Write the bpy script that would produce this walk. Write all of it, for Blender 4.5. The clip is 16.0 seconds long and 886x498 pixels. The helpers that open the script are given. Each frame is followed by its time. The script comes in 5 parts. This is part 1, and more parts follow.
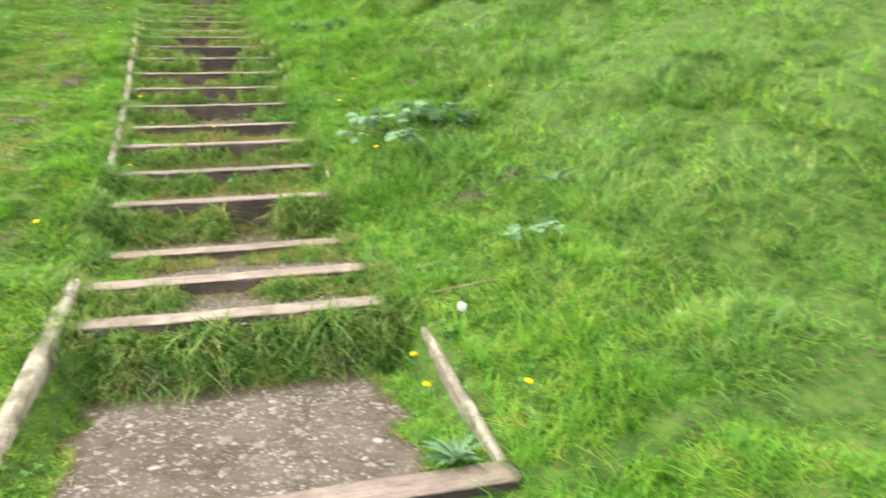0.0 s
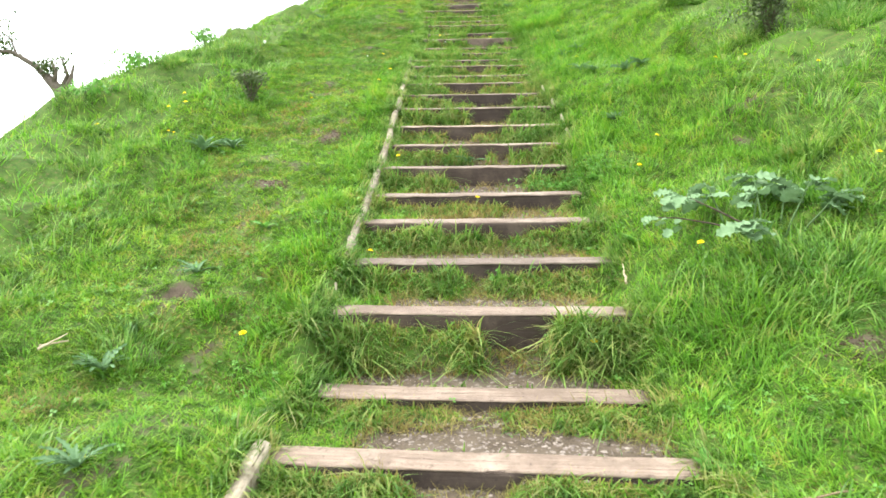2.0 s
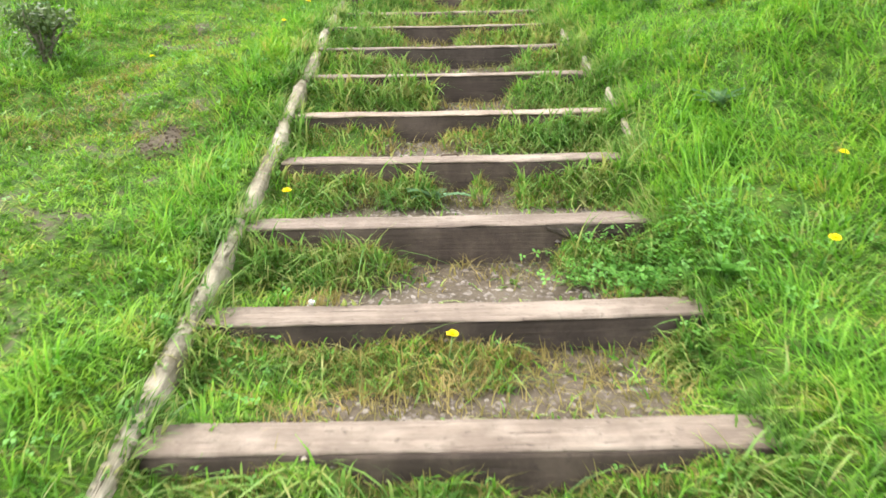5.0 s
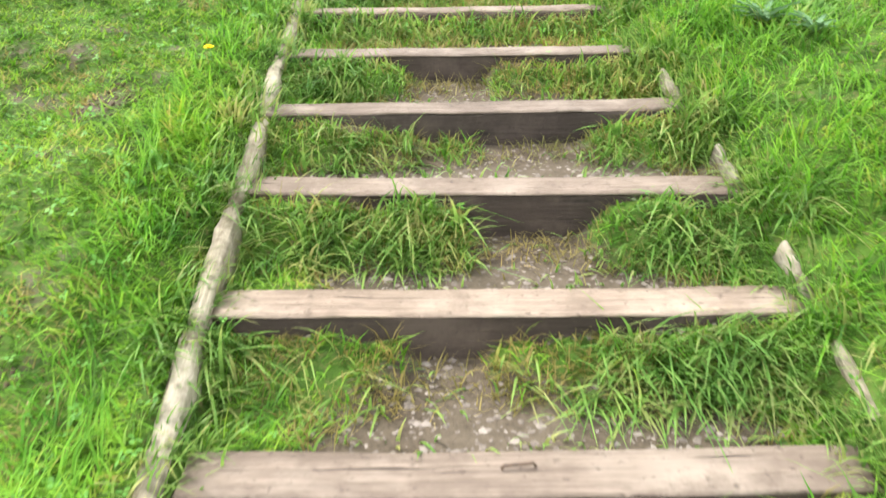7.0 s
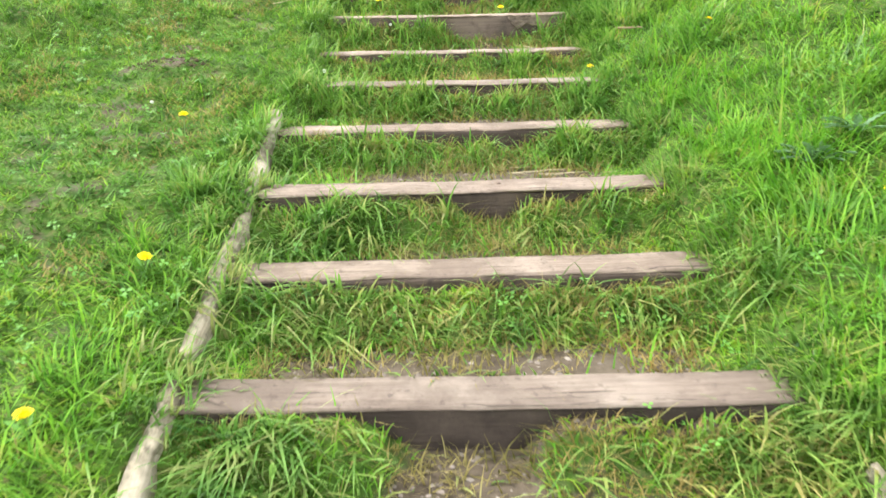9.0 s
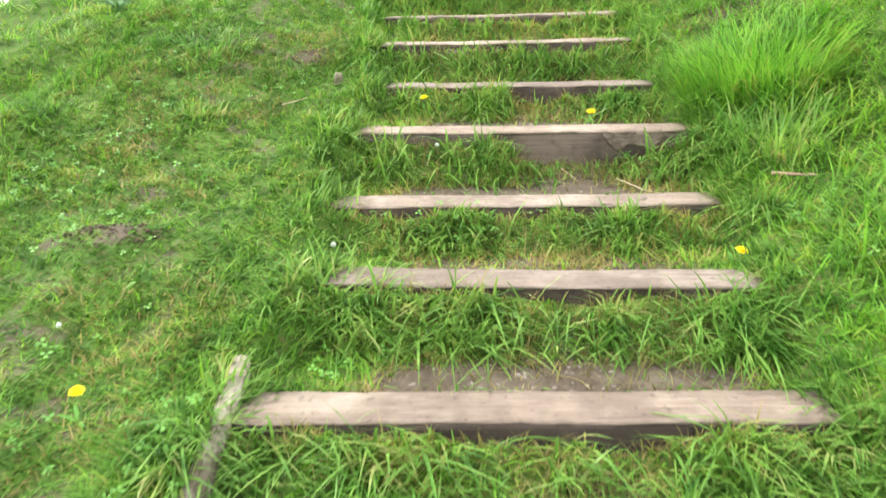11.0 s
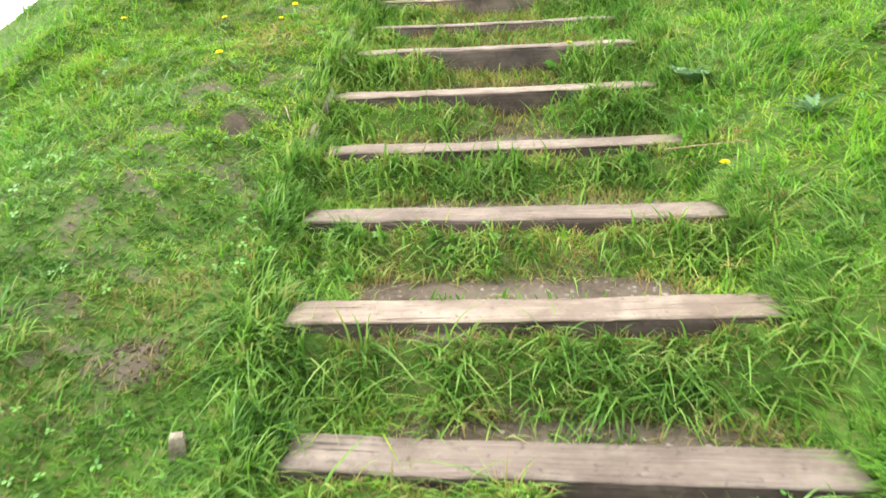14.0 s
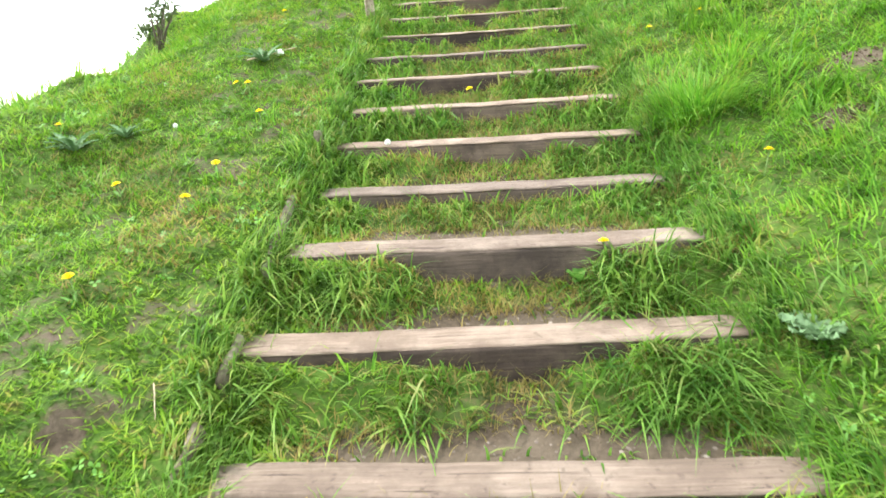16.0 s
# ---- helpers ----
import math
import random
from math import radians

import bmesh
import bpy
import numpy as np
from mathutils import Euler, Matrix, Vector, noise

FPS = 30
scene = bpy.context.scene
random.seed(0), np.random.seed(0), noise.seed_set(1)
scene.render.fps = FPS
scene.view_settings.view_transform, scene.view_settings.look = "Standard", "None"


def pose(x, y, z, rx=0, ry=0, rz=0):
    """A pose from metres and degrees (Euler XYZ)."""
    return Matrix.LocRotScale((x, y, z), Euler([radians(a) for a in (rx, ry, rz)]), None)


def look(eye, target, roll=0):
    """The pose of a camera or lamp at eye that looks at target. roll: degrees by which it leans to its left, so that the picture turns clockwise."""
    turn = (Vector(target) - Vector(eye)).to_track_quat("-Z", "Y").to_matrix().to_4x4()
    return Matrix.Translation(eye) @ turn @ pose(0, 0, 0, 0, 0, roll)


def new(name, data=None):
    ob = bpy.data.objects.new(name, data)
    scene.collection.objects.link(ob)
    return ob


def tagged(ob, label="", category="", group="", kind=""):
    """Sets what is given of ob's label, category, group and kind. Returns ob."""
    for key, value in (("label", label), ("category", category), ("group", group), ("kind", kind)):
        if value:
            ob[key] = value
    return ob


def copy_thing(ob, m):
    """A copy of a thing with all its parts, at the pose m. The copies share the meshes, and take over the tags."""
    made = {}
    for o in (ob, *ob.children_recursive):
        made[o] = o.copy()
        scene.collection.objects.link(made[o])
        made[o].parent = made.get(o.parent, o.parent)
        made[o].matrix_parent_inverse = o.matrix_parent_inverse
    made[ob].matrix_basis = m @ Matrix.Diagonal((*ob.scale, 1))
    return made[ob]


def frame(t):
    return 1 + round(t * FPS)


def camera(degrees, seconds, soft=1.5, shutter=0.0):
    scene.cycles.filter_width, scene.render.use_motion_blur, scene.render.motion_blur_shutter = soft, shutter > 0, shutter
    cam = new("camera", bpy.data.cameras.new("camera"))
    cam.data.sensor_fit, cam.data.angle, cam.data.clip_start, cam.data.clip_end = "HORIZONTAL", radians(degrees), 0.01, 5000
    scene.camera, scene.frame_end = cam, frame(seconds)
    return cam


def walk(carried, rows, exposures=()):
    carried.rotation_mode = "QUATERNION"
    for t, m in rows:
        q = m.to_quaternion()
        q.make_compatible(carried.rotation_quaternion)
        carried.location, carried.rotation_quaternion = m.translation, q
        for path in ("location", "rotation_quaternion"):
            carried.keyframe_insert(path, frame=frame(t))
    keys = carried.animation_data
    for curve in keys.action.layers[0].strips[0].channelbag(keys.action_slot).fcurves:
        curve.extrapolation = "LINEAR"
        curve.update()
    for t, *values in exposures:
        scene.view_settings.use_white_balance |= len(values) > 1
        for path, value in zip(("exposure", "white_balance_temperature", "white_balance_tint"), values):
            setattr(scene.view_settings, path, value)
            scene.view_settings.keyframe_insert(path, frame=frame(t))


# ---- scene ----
cam = camera(62.54, 16.0, soft=1.55, shutter=0.25)
PATH = [
    (0.0, pose(0.000, -0.000, 1.450, 78.90, 1.30, -17.87)),
    (0.5, pose(0.043, 0.429, 1.455, 81.30, 1.63, -4.46)),
    (1.0, pose(-0.051, 0.903, 1.467, 81.88, 1.07, -1.18)),
    (1.5, pose(-0.020, 1.362, 1.519, 82.80, 0.89, 1.03)),
    (2.0, pose(0.075, 1.751, 1.671, 82.06, 0.73, 2.63)),
    (2.5, pose(0.079, 2.232, 1.714, 81.39, 0.16, 1.57)),
    (3.0, pose(0.129, 2.744, 1.781, 79.58, -0.60, -2.75)),
    (3.2, pose(0.156, 2.959, 1.822, 79.39, -0.16, -1.52)),
    (5.3, pose(0.044, 5.345, 2.145, 75.78, 1.02, 0.70)),
    (5.5, pose(-0.003, 5.555, 2.235, 74.90, 0.87, 0.54)),
    (6.0, pose(-0.047, 5.987, 2.330, 72.32, -0.17, -2.17)),
    (6.5, pose(-0.077, 6.499, 2.507, 70.43, 0.24, -0.44)),
    (7.0, pose(-0.096, 6.928, 2.722, 68.42, 0.65, -0.58)),
    (7.5, pose(-0.082, 7.384, 2.864, 70.70, 0.72, -1.44)),
    (8.0, pose(-0.056, 7.757, 2.998, 73.28, 1.30, -0.31)),
    (8.2, pose(-0.057, 7.918, 3.022, 74.36, 1.11, -0.32)),
    (10.3, pose(-0.138, 9.425, 3.480, 72.79, 0.68, 1.89)),
    (10.5, pose(-0.121, 9.587, 3.523, 73.25, 1.42, 3.36)),
    (11.0, pose(-0.101, 9.973, 3.708, 73.54, 1.19, 4.64)),
    (11.5, pose(-0.045, 10.396, 3.820, 74.63, 1.31, 5.35)),
    (12.0, pose(-0.054, 10.742, 3.951, 75.30, 2.27, 5.66)),
    (12.5, pose(-0.109, 11.064, 4.055, 76.24, 1.80, 4.93)),
    (13.0, pose(-0.117, 11.460, 4.124, 76.00, 1.76, 4.90)),
    (13.5, pose(-0.158, 11.874, 4.263, 74.69, 2.48, 4.78)),
    (14.0, pose(-0.161, 12.258, 4.406, 73.84, 2.48, 4.23)),
    (14.5, pose(-0.136, 12.657, 4.522, 73.93, 2.73, 4.12)),
    (15.0, pose(-0.156, 13.009, 4.674, 73.22, 2.96, 3.94)),
    (15.5, pose(-0.102, 13.377, 4.824, 75.21, 3.18, 4.23)),
    (16.0, pose(-0.123, 13.677, 4.895, 77.24, 3.42, 4.65)),
]
walk(cam, PATH, exposures=[(0.0, 1.77), (1.0, 1.91), (16.0, 1.91)])

# ---- world, sun ----
world = bpy.data.worlds.new("overcast_sky")
scene.world = world
world.use_nodes = True
wn, wl = world.node_tree.nodes, world.node_tree.links
wn.clear()
sky = wn.new("ShaderNodeTexSky")
sky.sky_type, sky.sun_disc = "NISHITA", False
sky.sun_elevation, sky.sun_rotation = radians(52), radians(-60)
bg_sky = wn.new("ShaderNodeBackground")
bg_sky.inputs["Strength"].default_value = 0.05
wl.new(sky.outputs[0], bg_sky.inputs["Color"])
bg_cloud = wn.new("ShaderNodeBackground")
bg_cloud.inputs["Color"].default_value = (0.98, 0.99, 0.95, 1)
bg_cloud.inputs["Strength"].default_value = 0.74
add = wn.new("ShaderNodeAddShader")
wl.new(bg_sky.outputs[0], add.inputs[0])
wl.new(bg_cloud.outputs[0], add.inputs[1])
wout = wn.new("ShaderNodeOutputWorld")
wl.new(add.outputs[0], wout.inputs["Surface"])

sun = new("sun", bpy.data.lights.new("sun", "SUN"))
sun.data.energy, sun.data.angle, sun.data.color = 1.5, radians(12), (1.0, 0.96, 0.88)
sun.matrix_world = look((-9.0, 12.0, 14.0), (0, 9, 0))


# ---- materials ----
class Nodes:
    """A small wrapper that makes one node material."""

    def __init__(self, name):
        self.mat = bpy.data.materials.new(name)
        self.mat.use_nodes = True
        self.n, self.l = self.mat.node_tree.nodes, self.mat.node_tree.links
        self.n.clear()
        self.out = self.n.new("ShaderNodeOutputMaterial")
        self.bsdf = self.n.new("ShaderNodeBsdfPrincipled")
        self.l.new(self.bsdf.outputs[0], self.out.inputs["Surface"])

    def put(self, value, socket):
        if hasattr(value, "is_linked"):
            self.l.new(value, socket)
        elif isinstance(value, tuple):
            socket.default_value = (*value, 1) if len(value) == 3 and socket.type == "RGBA" else value
        else:
            socket.default_value = value

    def coords(self, scale=(1, 1, 1)):
        tc = self.n.new("ShaderNodeTexCoord")
        mp = self.n.new("ShaderNodeMapping")
        mp.inputs["Scale"].default_value = scale
        self.l.new(tc.outputs["Object"], mp.inputs["Vector"])
        return mp.outputs[0]

    def noise(self, size, detail=3.0, rough=0.6, vector=None, contrast=None):
        t = self.n.new("ShaderNodeTexNoise")
        t.inputs["Scale"].default_value, t.inputs["Detail"].default_value, t.inputs["Roughness"].default_value = size, detail, rough
        self.l.new(vector if vector is not None else self.coords(), t.inputs["Vector"])
        if contrast:
            return self.ramp(t.outputs["Fac"], [(contrast[0], (0, 0, 0)), (contrast[1], (1, 1, 1))])
        return t.outputs["Fac"]

    def ramp(self, fac, stops):
        r = self.n.new("ShaderNodeValToRGB")
        e = r.color_ramp.elements
        while len(e) < len(stops):
            e.new(0.5)
        for one, (p, c) in zip(e, stops):
            one.position, one.color = p, (*c, 1)
        self.l.new(fac, r.inputs[0])
        return r.outputs[0]

    def mix(self, fac, a, b, mode="MIX"):
        m = self.n.new("ShaderNodeMix")
        m.data_type, m.blend_type = "RGBA", mode
        self.put(fac, m.inputs[0])
        self.put(a, m.inputs[6])
        self.put(b, m.inputs[7])
        return m.outputs[2]

    def island(self):
        return self.n.new("ShaderNodeNewGeometry").outputs["Random Per Island"]

    def attribute(self, name):
        a = self.n.new("ShaderNodeAttribute")
        a.attribute_name = name
        return a.outputs["Fac"]

    def bump(self, height, strength=0.4, distance=0.01):
        b = self.n.new("ShaderNodeBump")
        b.inputs["Strength"].default_value, b.inputs["Distance"].default_value = strength, distance
        self.l.new(height, b.inputs["Height"])
        self.l.new(b.outputs[0], self.bsdf.inputs["Normal"])

    def surface(self, colour, rough=0.8, spec=0.3):
        self.put(colour, self.bsdf.inputs["Base Color"])
        self.put(rough, self.bsdf.inputs["Roughness"])
        self.bsdf.inputs["Specular IOR Level"].default_value = spec
        return self

    def leafy(self, colour, share=0.35):
        """Light passes through thin leaves."""
        tr = self.n.new("ShaderNodeBsdfTranslucent")
        self.put(colour, tr.inputs["Color"])
        m = self.n.new("ShaderNodeMixShader")
        m.inputs[0].default_value = share
        self.l.new(self.bsdf.outputs[0], m.inputs[1])
        self.l.new(tr.outputs[0], m.inputs[2])
        self.l.new(m.outputs[0], self.out.inputs["Surface"])
        return self


def grass_material(name, dark, mid, light, straw, rough=0.55, spec=0.2, stops=(0.4, 0.78, 0.88)):
    m = Nodes(name)
    each = m.mix(0.5, m.island(), m.noise(9.0, 2, 0.5, None, (0.34, 0.66)))
    blade = m.ramp(m.ramp(each, [(0.10, (0, 0, 0)), (0.90, (1, 1, 1))]), [(0.0, dark), (stops[0], mid), (stops[1], light), (stops[2], straw[0]), (1.0, straw[1])])
    patch = m.noise(0.9, 3, 0.6, None, (0.38, 0.66))
    tint = m.mix(patch, (0.76, 0.90, 0.78), (1.16, 1.04, 0.98))
    colour = m.mix(1.0, blade, tint, "MULTIPLY")
    swath = m.noise(2.6, 3, 0.55, None, (0.36, 0.64))
    colour = m.mix(1.0, colour, m.mix(swath, (0.74, 0.84, 0.76), (1.12, 1.09, 1.0)), "MULTIPLY")
    small = m.noise(11.0, 3, 0.65, None, (0.36, 0.64))
    colour = m.mix(0.36, colour, m.mix(small, dark, light))
    m.surface(colour, rough, spec).leafy(colour, 0.42)
    return m.mat


STRAW = ((0.33, 0.38, 0.04), (0.48, 0.38, 0.14))
MAT_GRASS = grass_material("grass_blades", (0.042, 0.148, 0.014), (0.138, 0.355, 0.026), (0.295, 0.51, 0.06), STRAW)
MAT_TUFT = grass_material("long_grass", (0.034, 0.108, 0.017), (0.122, 0.28, 0.036), (0.28, 0.44, 0.095), ((0.35, 0.38, 0.11), (0.50, 0.42, 0.20)), 0.46, 0.28)


def leaf_material(name, dark, light, share=0.3, rough=0.5):
    m = Nodes(name)
    c = m.mix(m.island(), dark, light)
    c = m.mix(m.noise(30, 3, 0.6, None, (0.4, 0.75)), c, light)
    m.surface(c, rough, 0.25).leafy(c, share)
    return m.mat


MAT_CLOVER = leaf_material("clover_leaf", (0.06, 0.18, 0.028), (0.15, 0.34, 0.055))
MAT_HOGWEED = leaf_material("broad_leaf", (0.085, 0.175, 0.072), (0.215, 0.335, 0.17), 0.25, 0.7)
MAT_THISTLE = leaf_material("grey_green_leaf", (0.075, 0.16, 0.062), (0.17, 0.29, 0.14), 0.25, 0.6)
MAT_SHRUB = leaf_material("shrub_leaf", (0.03, 0.06, 0.018), (0.09, 0.13, 0.035), 0.25, 0.5)
MAT_PETAL = leaf_material("yellow_petal", (0.84, 0.62, 0.008), (0.94, 0.78, 0.015), 0.3, 0.6)
MAT_CLOCK = leaf_material("white_seed_down", (0.62, 0.64, 0.58), (0.80, 0.82, 0.78), 0.5, 0.8)


def plain(name, dark, light, size, rough=0.8, bump=0.3, spec=0.3):
    m = Nodes(name)
    c = m.mix(m.noise(size, 4, 0.65, None, (0.3, 0.7)), dark, light)
    m.surface(c, rough, spec)
    m.bump(m.noise(size * 4, 4), bump, 0.004)
    return m.mat


MAT_STEM = plain("green_stem", (0.10, 0.18, 0.05), (0.18, 0.26, 0.09), 40, 0.6)
MAT_LEAFSTEM = plain("leaf_stalk", (0.05, 0.10, 0.03), (0.09, 0.16, 0.05), 40, 0.6)
MAT_DARKSTEM = plain("dark_stem", (0.045, 0.035, 0.025), (0.09, 0.07, 0.045), 40)
MAT_BARK = plain("shrub_bark", (0.07, 0.055, 0.04), (0.17, 0.14, 0.11), 30, 0.9, 0.6)
MAT_TWIG = plain("dry_twig", (0.17, 0.105, 0.065), (0.33, 0.24, 0.16), 25, 0.85)
MAT_STRAW = plain("dead_stalk", (0.28, 0.23, 0.14), (0.46, 0.39, 0.27), 25, 0.85)
MAT_IRON = plain("rusty_iron", (0.05, 0.035, 0.028), (0.14, 0.09, 0.06), 60, 0.7)
MAT_LITTER = plain("crumpled_wrapper", (0.55, 0.55, 0.66), (0.80, 0.80, 0.86), 50, 0.35, 0.5, 0.5)
MAT_PAPER = plain("white_paper", (0.70, 0.71, 0.68), (0.84, 0.84, 0.82), 20, 0.8)


def earth_colour(m):
    fine = m.noise(55, 5, 0.7, None, (0.3, 0.72))
    wide = m.noise(5, 3, 0.6, None, (0.35, 0.65))
    c = m.mix(fine, (0.036, 0.026, 0.017), (0.112, 0.086, 0.060))
    return m.mix(wide, c, m.mix(0.5, c, (0.160, 0.129, 0.094)))


def make_ground_material():
    m = Nodes("turf_and_soil")
    soil = earth_colour(m)
    turf = m.mix(m.noise(9, 4, 0.65, None, (0.35, 0.65)), (0.034, 0.076, 0.010), (0.092, 0.176, 0.022))
    turf = m.mix(m.noise(130, 4, 0.7, None, (0.36, 0.64)), m.mix(0.45, turf, (0.030, 0.060, 0.010)), turf)
    thatch = m.noise(40, 4, 0.7, None, (0.52, 0.70))
    turf = m.mix(thatch, turf, (0.13, 0.105, 0.045))
    bare = m.attribute("bare")
    edge = m.n.new("ShaderNodeMath")
    edge.operation = "MULTIPLY_ADD"
    m.l.new(m.noise(18, 4, 0.7), edge.inputs[0])
    edge.inputs[1].default_value = 0.8
    m.l.new(bare, edge.inputs[2])
    fac = m.ramp(edge.outputs[0], [(0.58, (0, 0, 0)), (0.82, (1, 1, 1))])
    m.surface(m.mix(fac, turf, soil), 0.92, 0.2)
    m.bump(m.noise(70, 5, 0.7), 0.7, 0.012)
    return m.mat


MAT_GROUND = make_ground_material()


def make_stone_material():
    m = Nodes("limestone_chips")
    c = m.ramp(m.island(), [(0, (0.08, 0.062, 0.050)), (0.6, (0.145, 0.118, 0.099)), (1, (0.29, 0.25, 0.215))])
    c = m.mix(m.noise(60, 4, 0.7, None, (0.4, 0.7)), c, (0.22, 0.185, 0.155))
    m.surface(c, 0.85, 0.3)
    m.bump(m.noise(120, 4), 0.5, 0.004)
    return m.mat


MAT_STONE = make_stone_material()
MAT_CLOD = plain("turned_soil", (0.045, 0.031, 0.019), (0.13, 0.094, 0.060), 45, 0.95, 0.8)


def wood(name, dark, mid, light, dirt, dirt_amount, along=(1.1, 30, 30)):
    """Weathered timber with its grain along the first axis."""
    m = Nodes(name)
    rnd = m.n.new("ShaderNodeObjectInfo").outputs["Random"]
    tc = m.n.new("ShaderNodeTexCoord")
    shift = m.n.new("ShaderNodeVectorMath")
    shift.operation = "MULTIPLY_ADD"
    m.l.new(rnd, shift.inputs[0])
    shift.inputs[1].default_value = (13.0, 7.0, 5.0)
    m.l.new(tc.outputs["Object"], shift.inputs[2])
    mp = m.n.new("ShaderNodeMapping")
    mp.inputs["Scale"].default_value = along
    m.l.new(shift.outputs[0], mp.inputs["Vector"])
    grain = m.noise(3.2, 6, 0.75, mp.outputs[0], (0.34, 0.66))
    streak = m.noise(1.1, 4, 0.6, mp.outputs[0], (0.36, 0.64))
    stain = m.noise(4.5, 5, 0.7, shift.outputs[0], (0.44, 0.62))
    speck = m.noise(38, 3, 0.6, shift.outputs[0], (0.60, 0.70))
    crack = m.ramp(m.noise(2.4, 3, 0.5, mp.outputs[0]), [(0.30, (1, 1, 1)), (0.36, (0, 0, 0))])
    c = m.mix(grain, mid, light)
    c = m.mix(streak, m.mix(0.35, c, mid), c)
    pale = m.noise(2.6, 4, 0.65, shift.outputs[0], (0.48, 0.66))
    c = m.mix(m.mix(1.0, pale, (0.55, 0.55, 0.55), "MULTIPLY"), c, m.mix(0.45, light, (0.50, 0.435, 0.365)) if light[0] > 0.3 else light)
    c = m.mix(crack, c, dark)
    c = m.mix(m.mix(1.0, stain, (dirt_amount,) * 3, "MULTIPLY"), c, dirt)
    c = m.mix(m.mix(1.0, speck, (0.5, 0.5, 0.5), "MULTIPLY"), c, dark)
    c = m.mix(1.0, c, m.mix(rnd, (0.74, 0.74, 0.75), (1.08, 1.05, 1.0)), "MULTIPLY")
    m.surface(c, 0.82, 0.3)
    m.bump(m.noise(3.2, 6, 0.75, mp.outputs[0]), 0.9, 0.008)
    return m.mat


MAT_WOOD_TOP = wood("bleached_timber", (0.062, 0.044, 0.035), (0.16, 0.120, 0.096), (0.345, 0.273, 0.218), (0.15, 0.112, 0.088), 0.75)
# riser boards: a much darker base colour than the top planks
MAT_WOOD_FACE = wood("dark_timber", (0.020, 0.015, 0.012), (0.034, 0.024, 0.019), (0.064, 0.046, 0.036), (0.125, 0.094, 0.074), 0.5)
MAT_WOOD_SPLIT = wood("split_pale_timber", (0.05, 0.035, 0.028), (0.075, 0.056, 0.045), (0.19, 0.145, 0.115), (0.04, 0.03, 0.024), 0.8)
MAT_WOOD_ROT = wood("rotten_timber", (0.05, 0.035, 0.028), (0.11, 0.082, 0.066), (0.26, 0.205, 0.165), (0.06, 0.045, 0.036), 0.9, (6, 14, 22))
MAT_RAIL = wood("lichened_edging_timber", (0.10, 0.08, 0.055), (0.22, 0.185, 0.13), (0.50, 0.45, 0.36), (0.085, 0.07, 0.04), 0.85, (26, 1.6, 26))

# ---- plan of the steps: from the foot of the hill upwards ----
NOSE_Y = [(2.42, 2.31), (3.898, 3.794), (4.345, 4.244), (4.895, 4.833), (5.436, 5.385), (5.994, 6.0), (6.57, 6.588), (7.09, 7.15), (7.62, 7.658),
          (8.15, 8.142), (8.639, 8.611), (9.117, 9.061), (9.534, 9.55), (9.98, 9.977), (10.5, 10.54), (10.93, 11.0), (11.52, 11.59),
          (12.12, 12.12), (12.6, 12.64), (13.15, 13.144), (13.72, 13.65), (14.13, 14.14), (14.69, 14.65), (15.178, 15.172),
          (15.62, 15.68), (16.083, 16.092), (16.6, 16.594), (17.03, 16.97), (17.41, 17.43), (17.81, 17.87), (18.22, 18.25),
          (18.65, 18.67), (19.06, 19.07), (19.5, 19.5), (19.93, 19.93), (20.36, 20.36)]
NOSE_Z = [0.08, 0.40, 0.50, 0.57, 0.83, 1.0, 1.183, 1.327, 1.516, 1.696, 1.872, 2.06, 2.224, 2.375, 2.51, 2.67, 2.808, 2.961, 3.10, 3.304,
          3.46, 3.662, 3.815, 3.98, 4.168, 4.353, 4.48, 4.64, 4.79, 4.94, 5.075, 5.225, 5.37, 5.52, 5.67, 5.82]
END_L = [-0.75, -0.713, -0.749, -0.66, -0.68, -0.66, -0.68, -0.68, -0.68, -0.66, -0.70, -0.72, -0.73, -0.70, -0.70, -0.72, -0.76, -0.66,
         -0.75, -0.76, -0.70, -0.78, -0.86, -0.88, -0.92, -0.90, -0.90, -0.90, -0.90, -0.95, -0.95, -0.95, -0.95, -0.95, -0.95, -0.95]
END_R = [1.02, 0.884, 0.872, 0.83, 0.857, 0.863, 0.861, 0.868, 0.80, 0.823, 0.851, 0.85, 0.80, 0.72, 0.70, 0.70, 0.70, 0.69, 0.69, 0.69,
         0.62, 0.60, 0.58, 0.56, 0.54, 0.52, 0.50, 0.46, 0.44, 0.42, 0.40, 0.38, 0.36, 0.35, 0.35, 0.35]
# how bare each tread is, and how far grass covers the middle of each riser
BARE = [1.0, 0.9, 0.85, 0.8, 0.6, 0.6, 0.55, 0.95, 1.0, 0.85, 0.75, 0.95, 0.8, 0.55, 0.35, 0.6, 0.65, 0.45, 0.75, 0.7, 0.6, 0.8, 0.55, 0.75,
        0.65, 0.6, 0.55, 0.4, 0.4, 0.4, 0.4, 0.3, 0.3, 0.3, 0.3, 0.3]
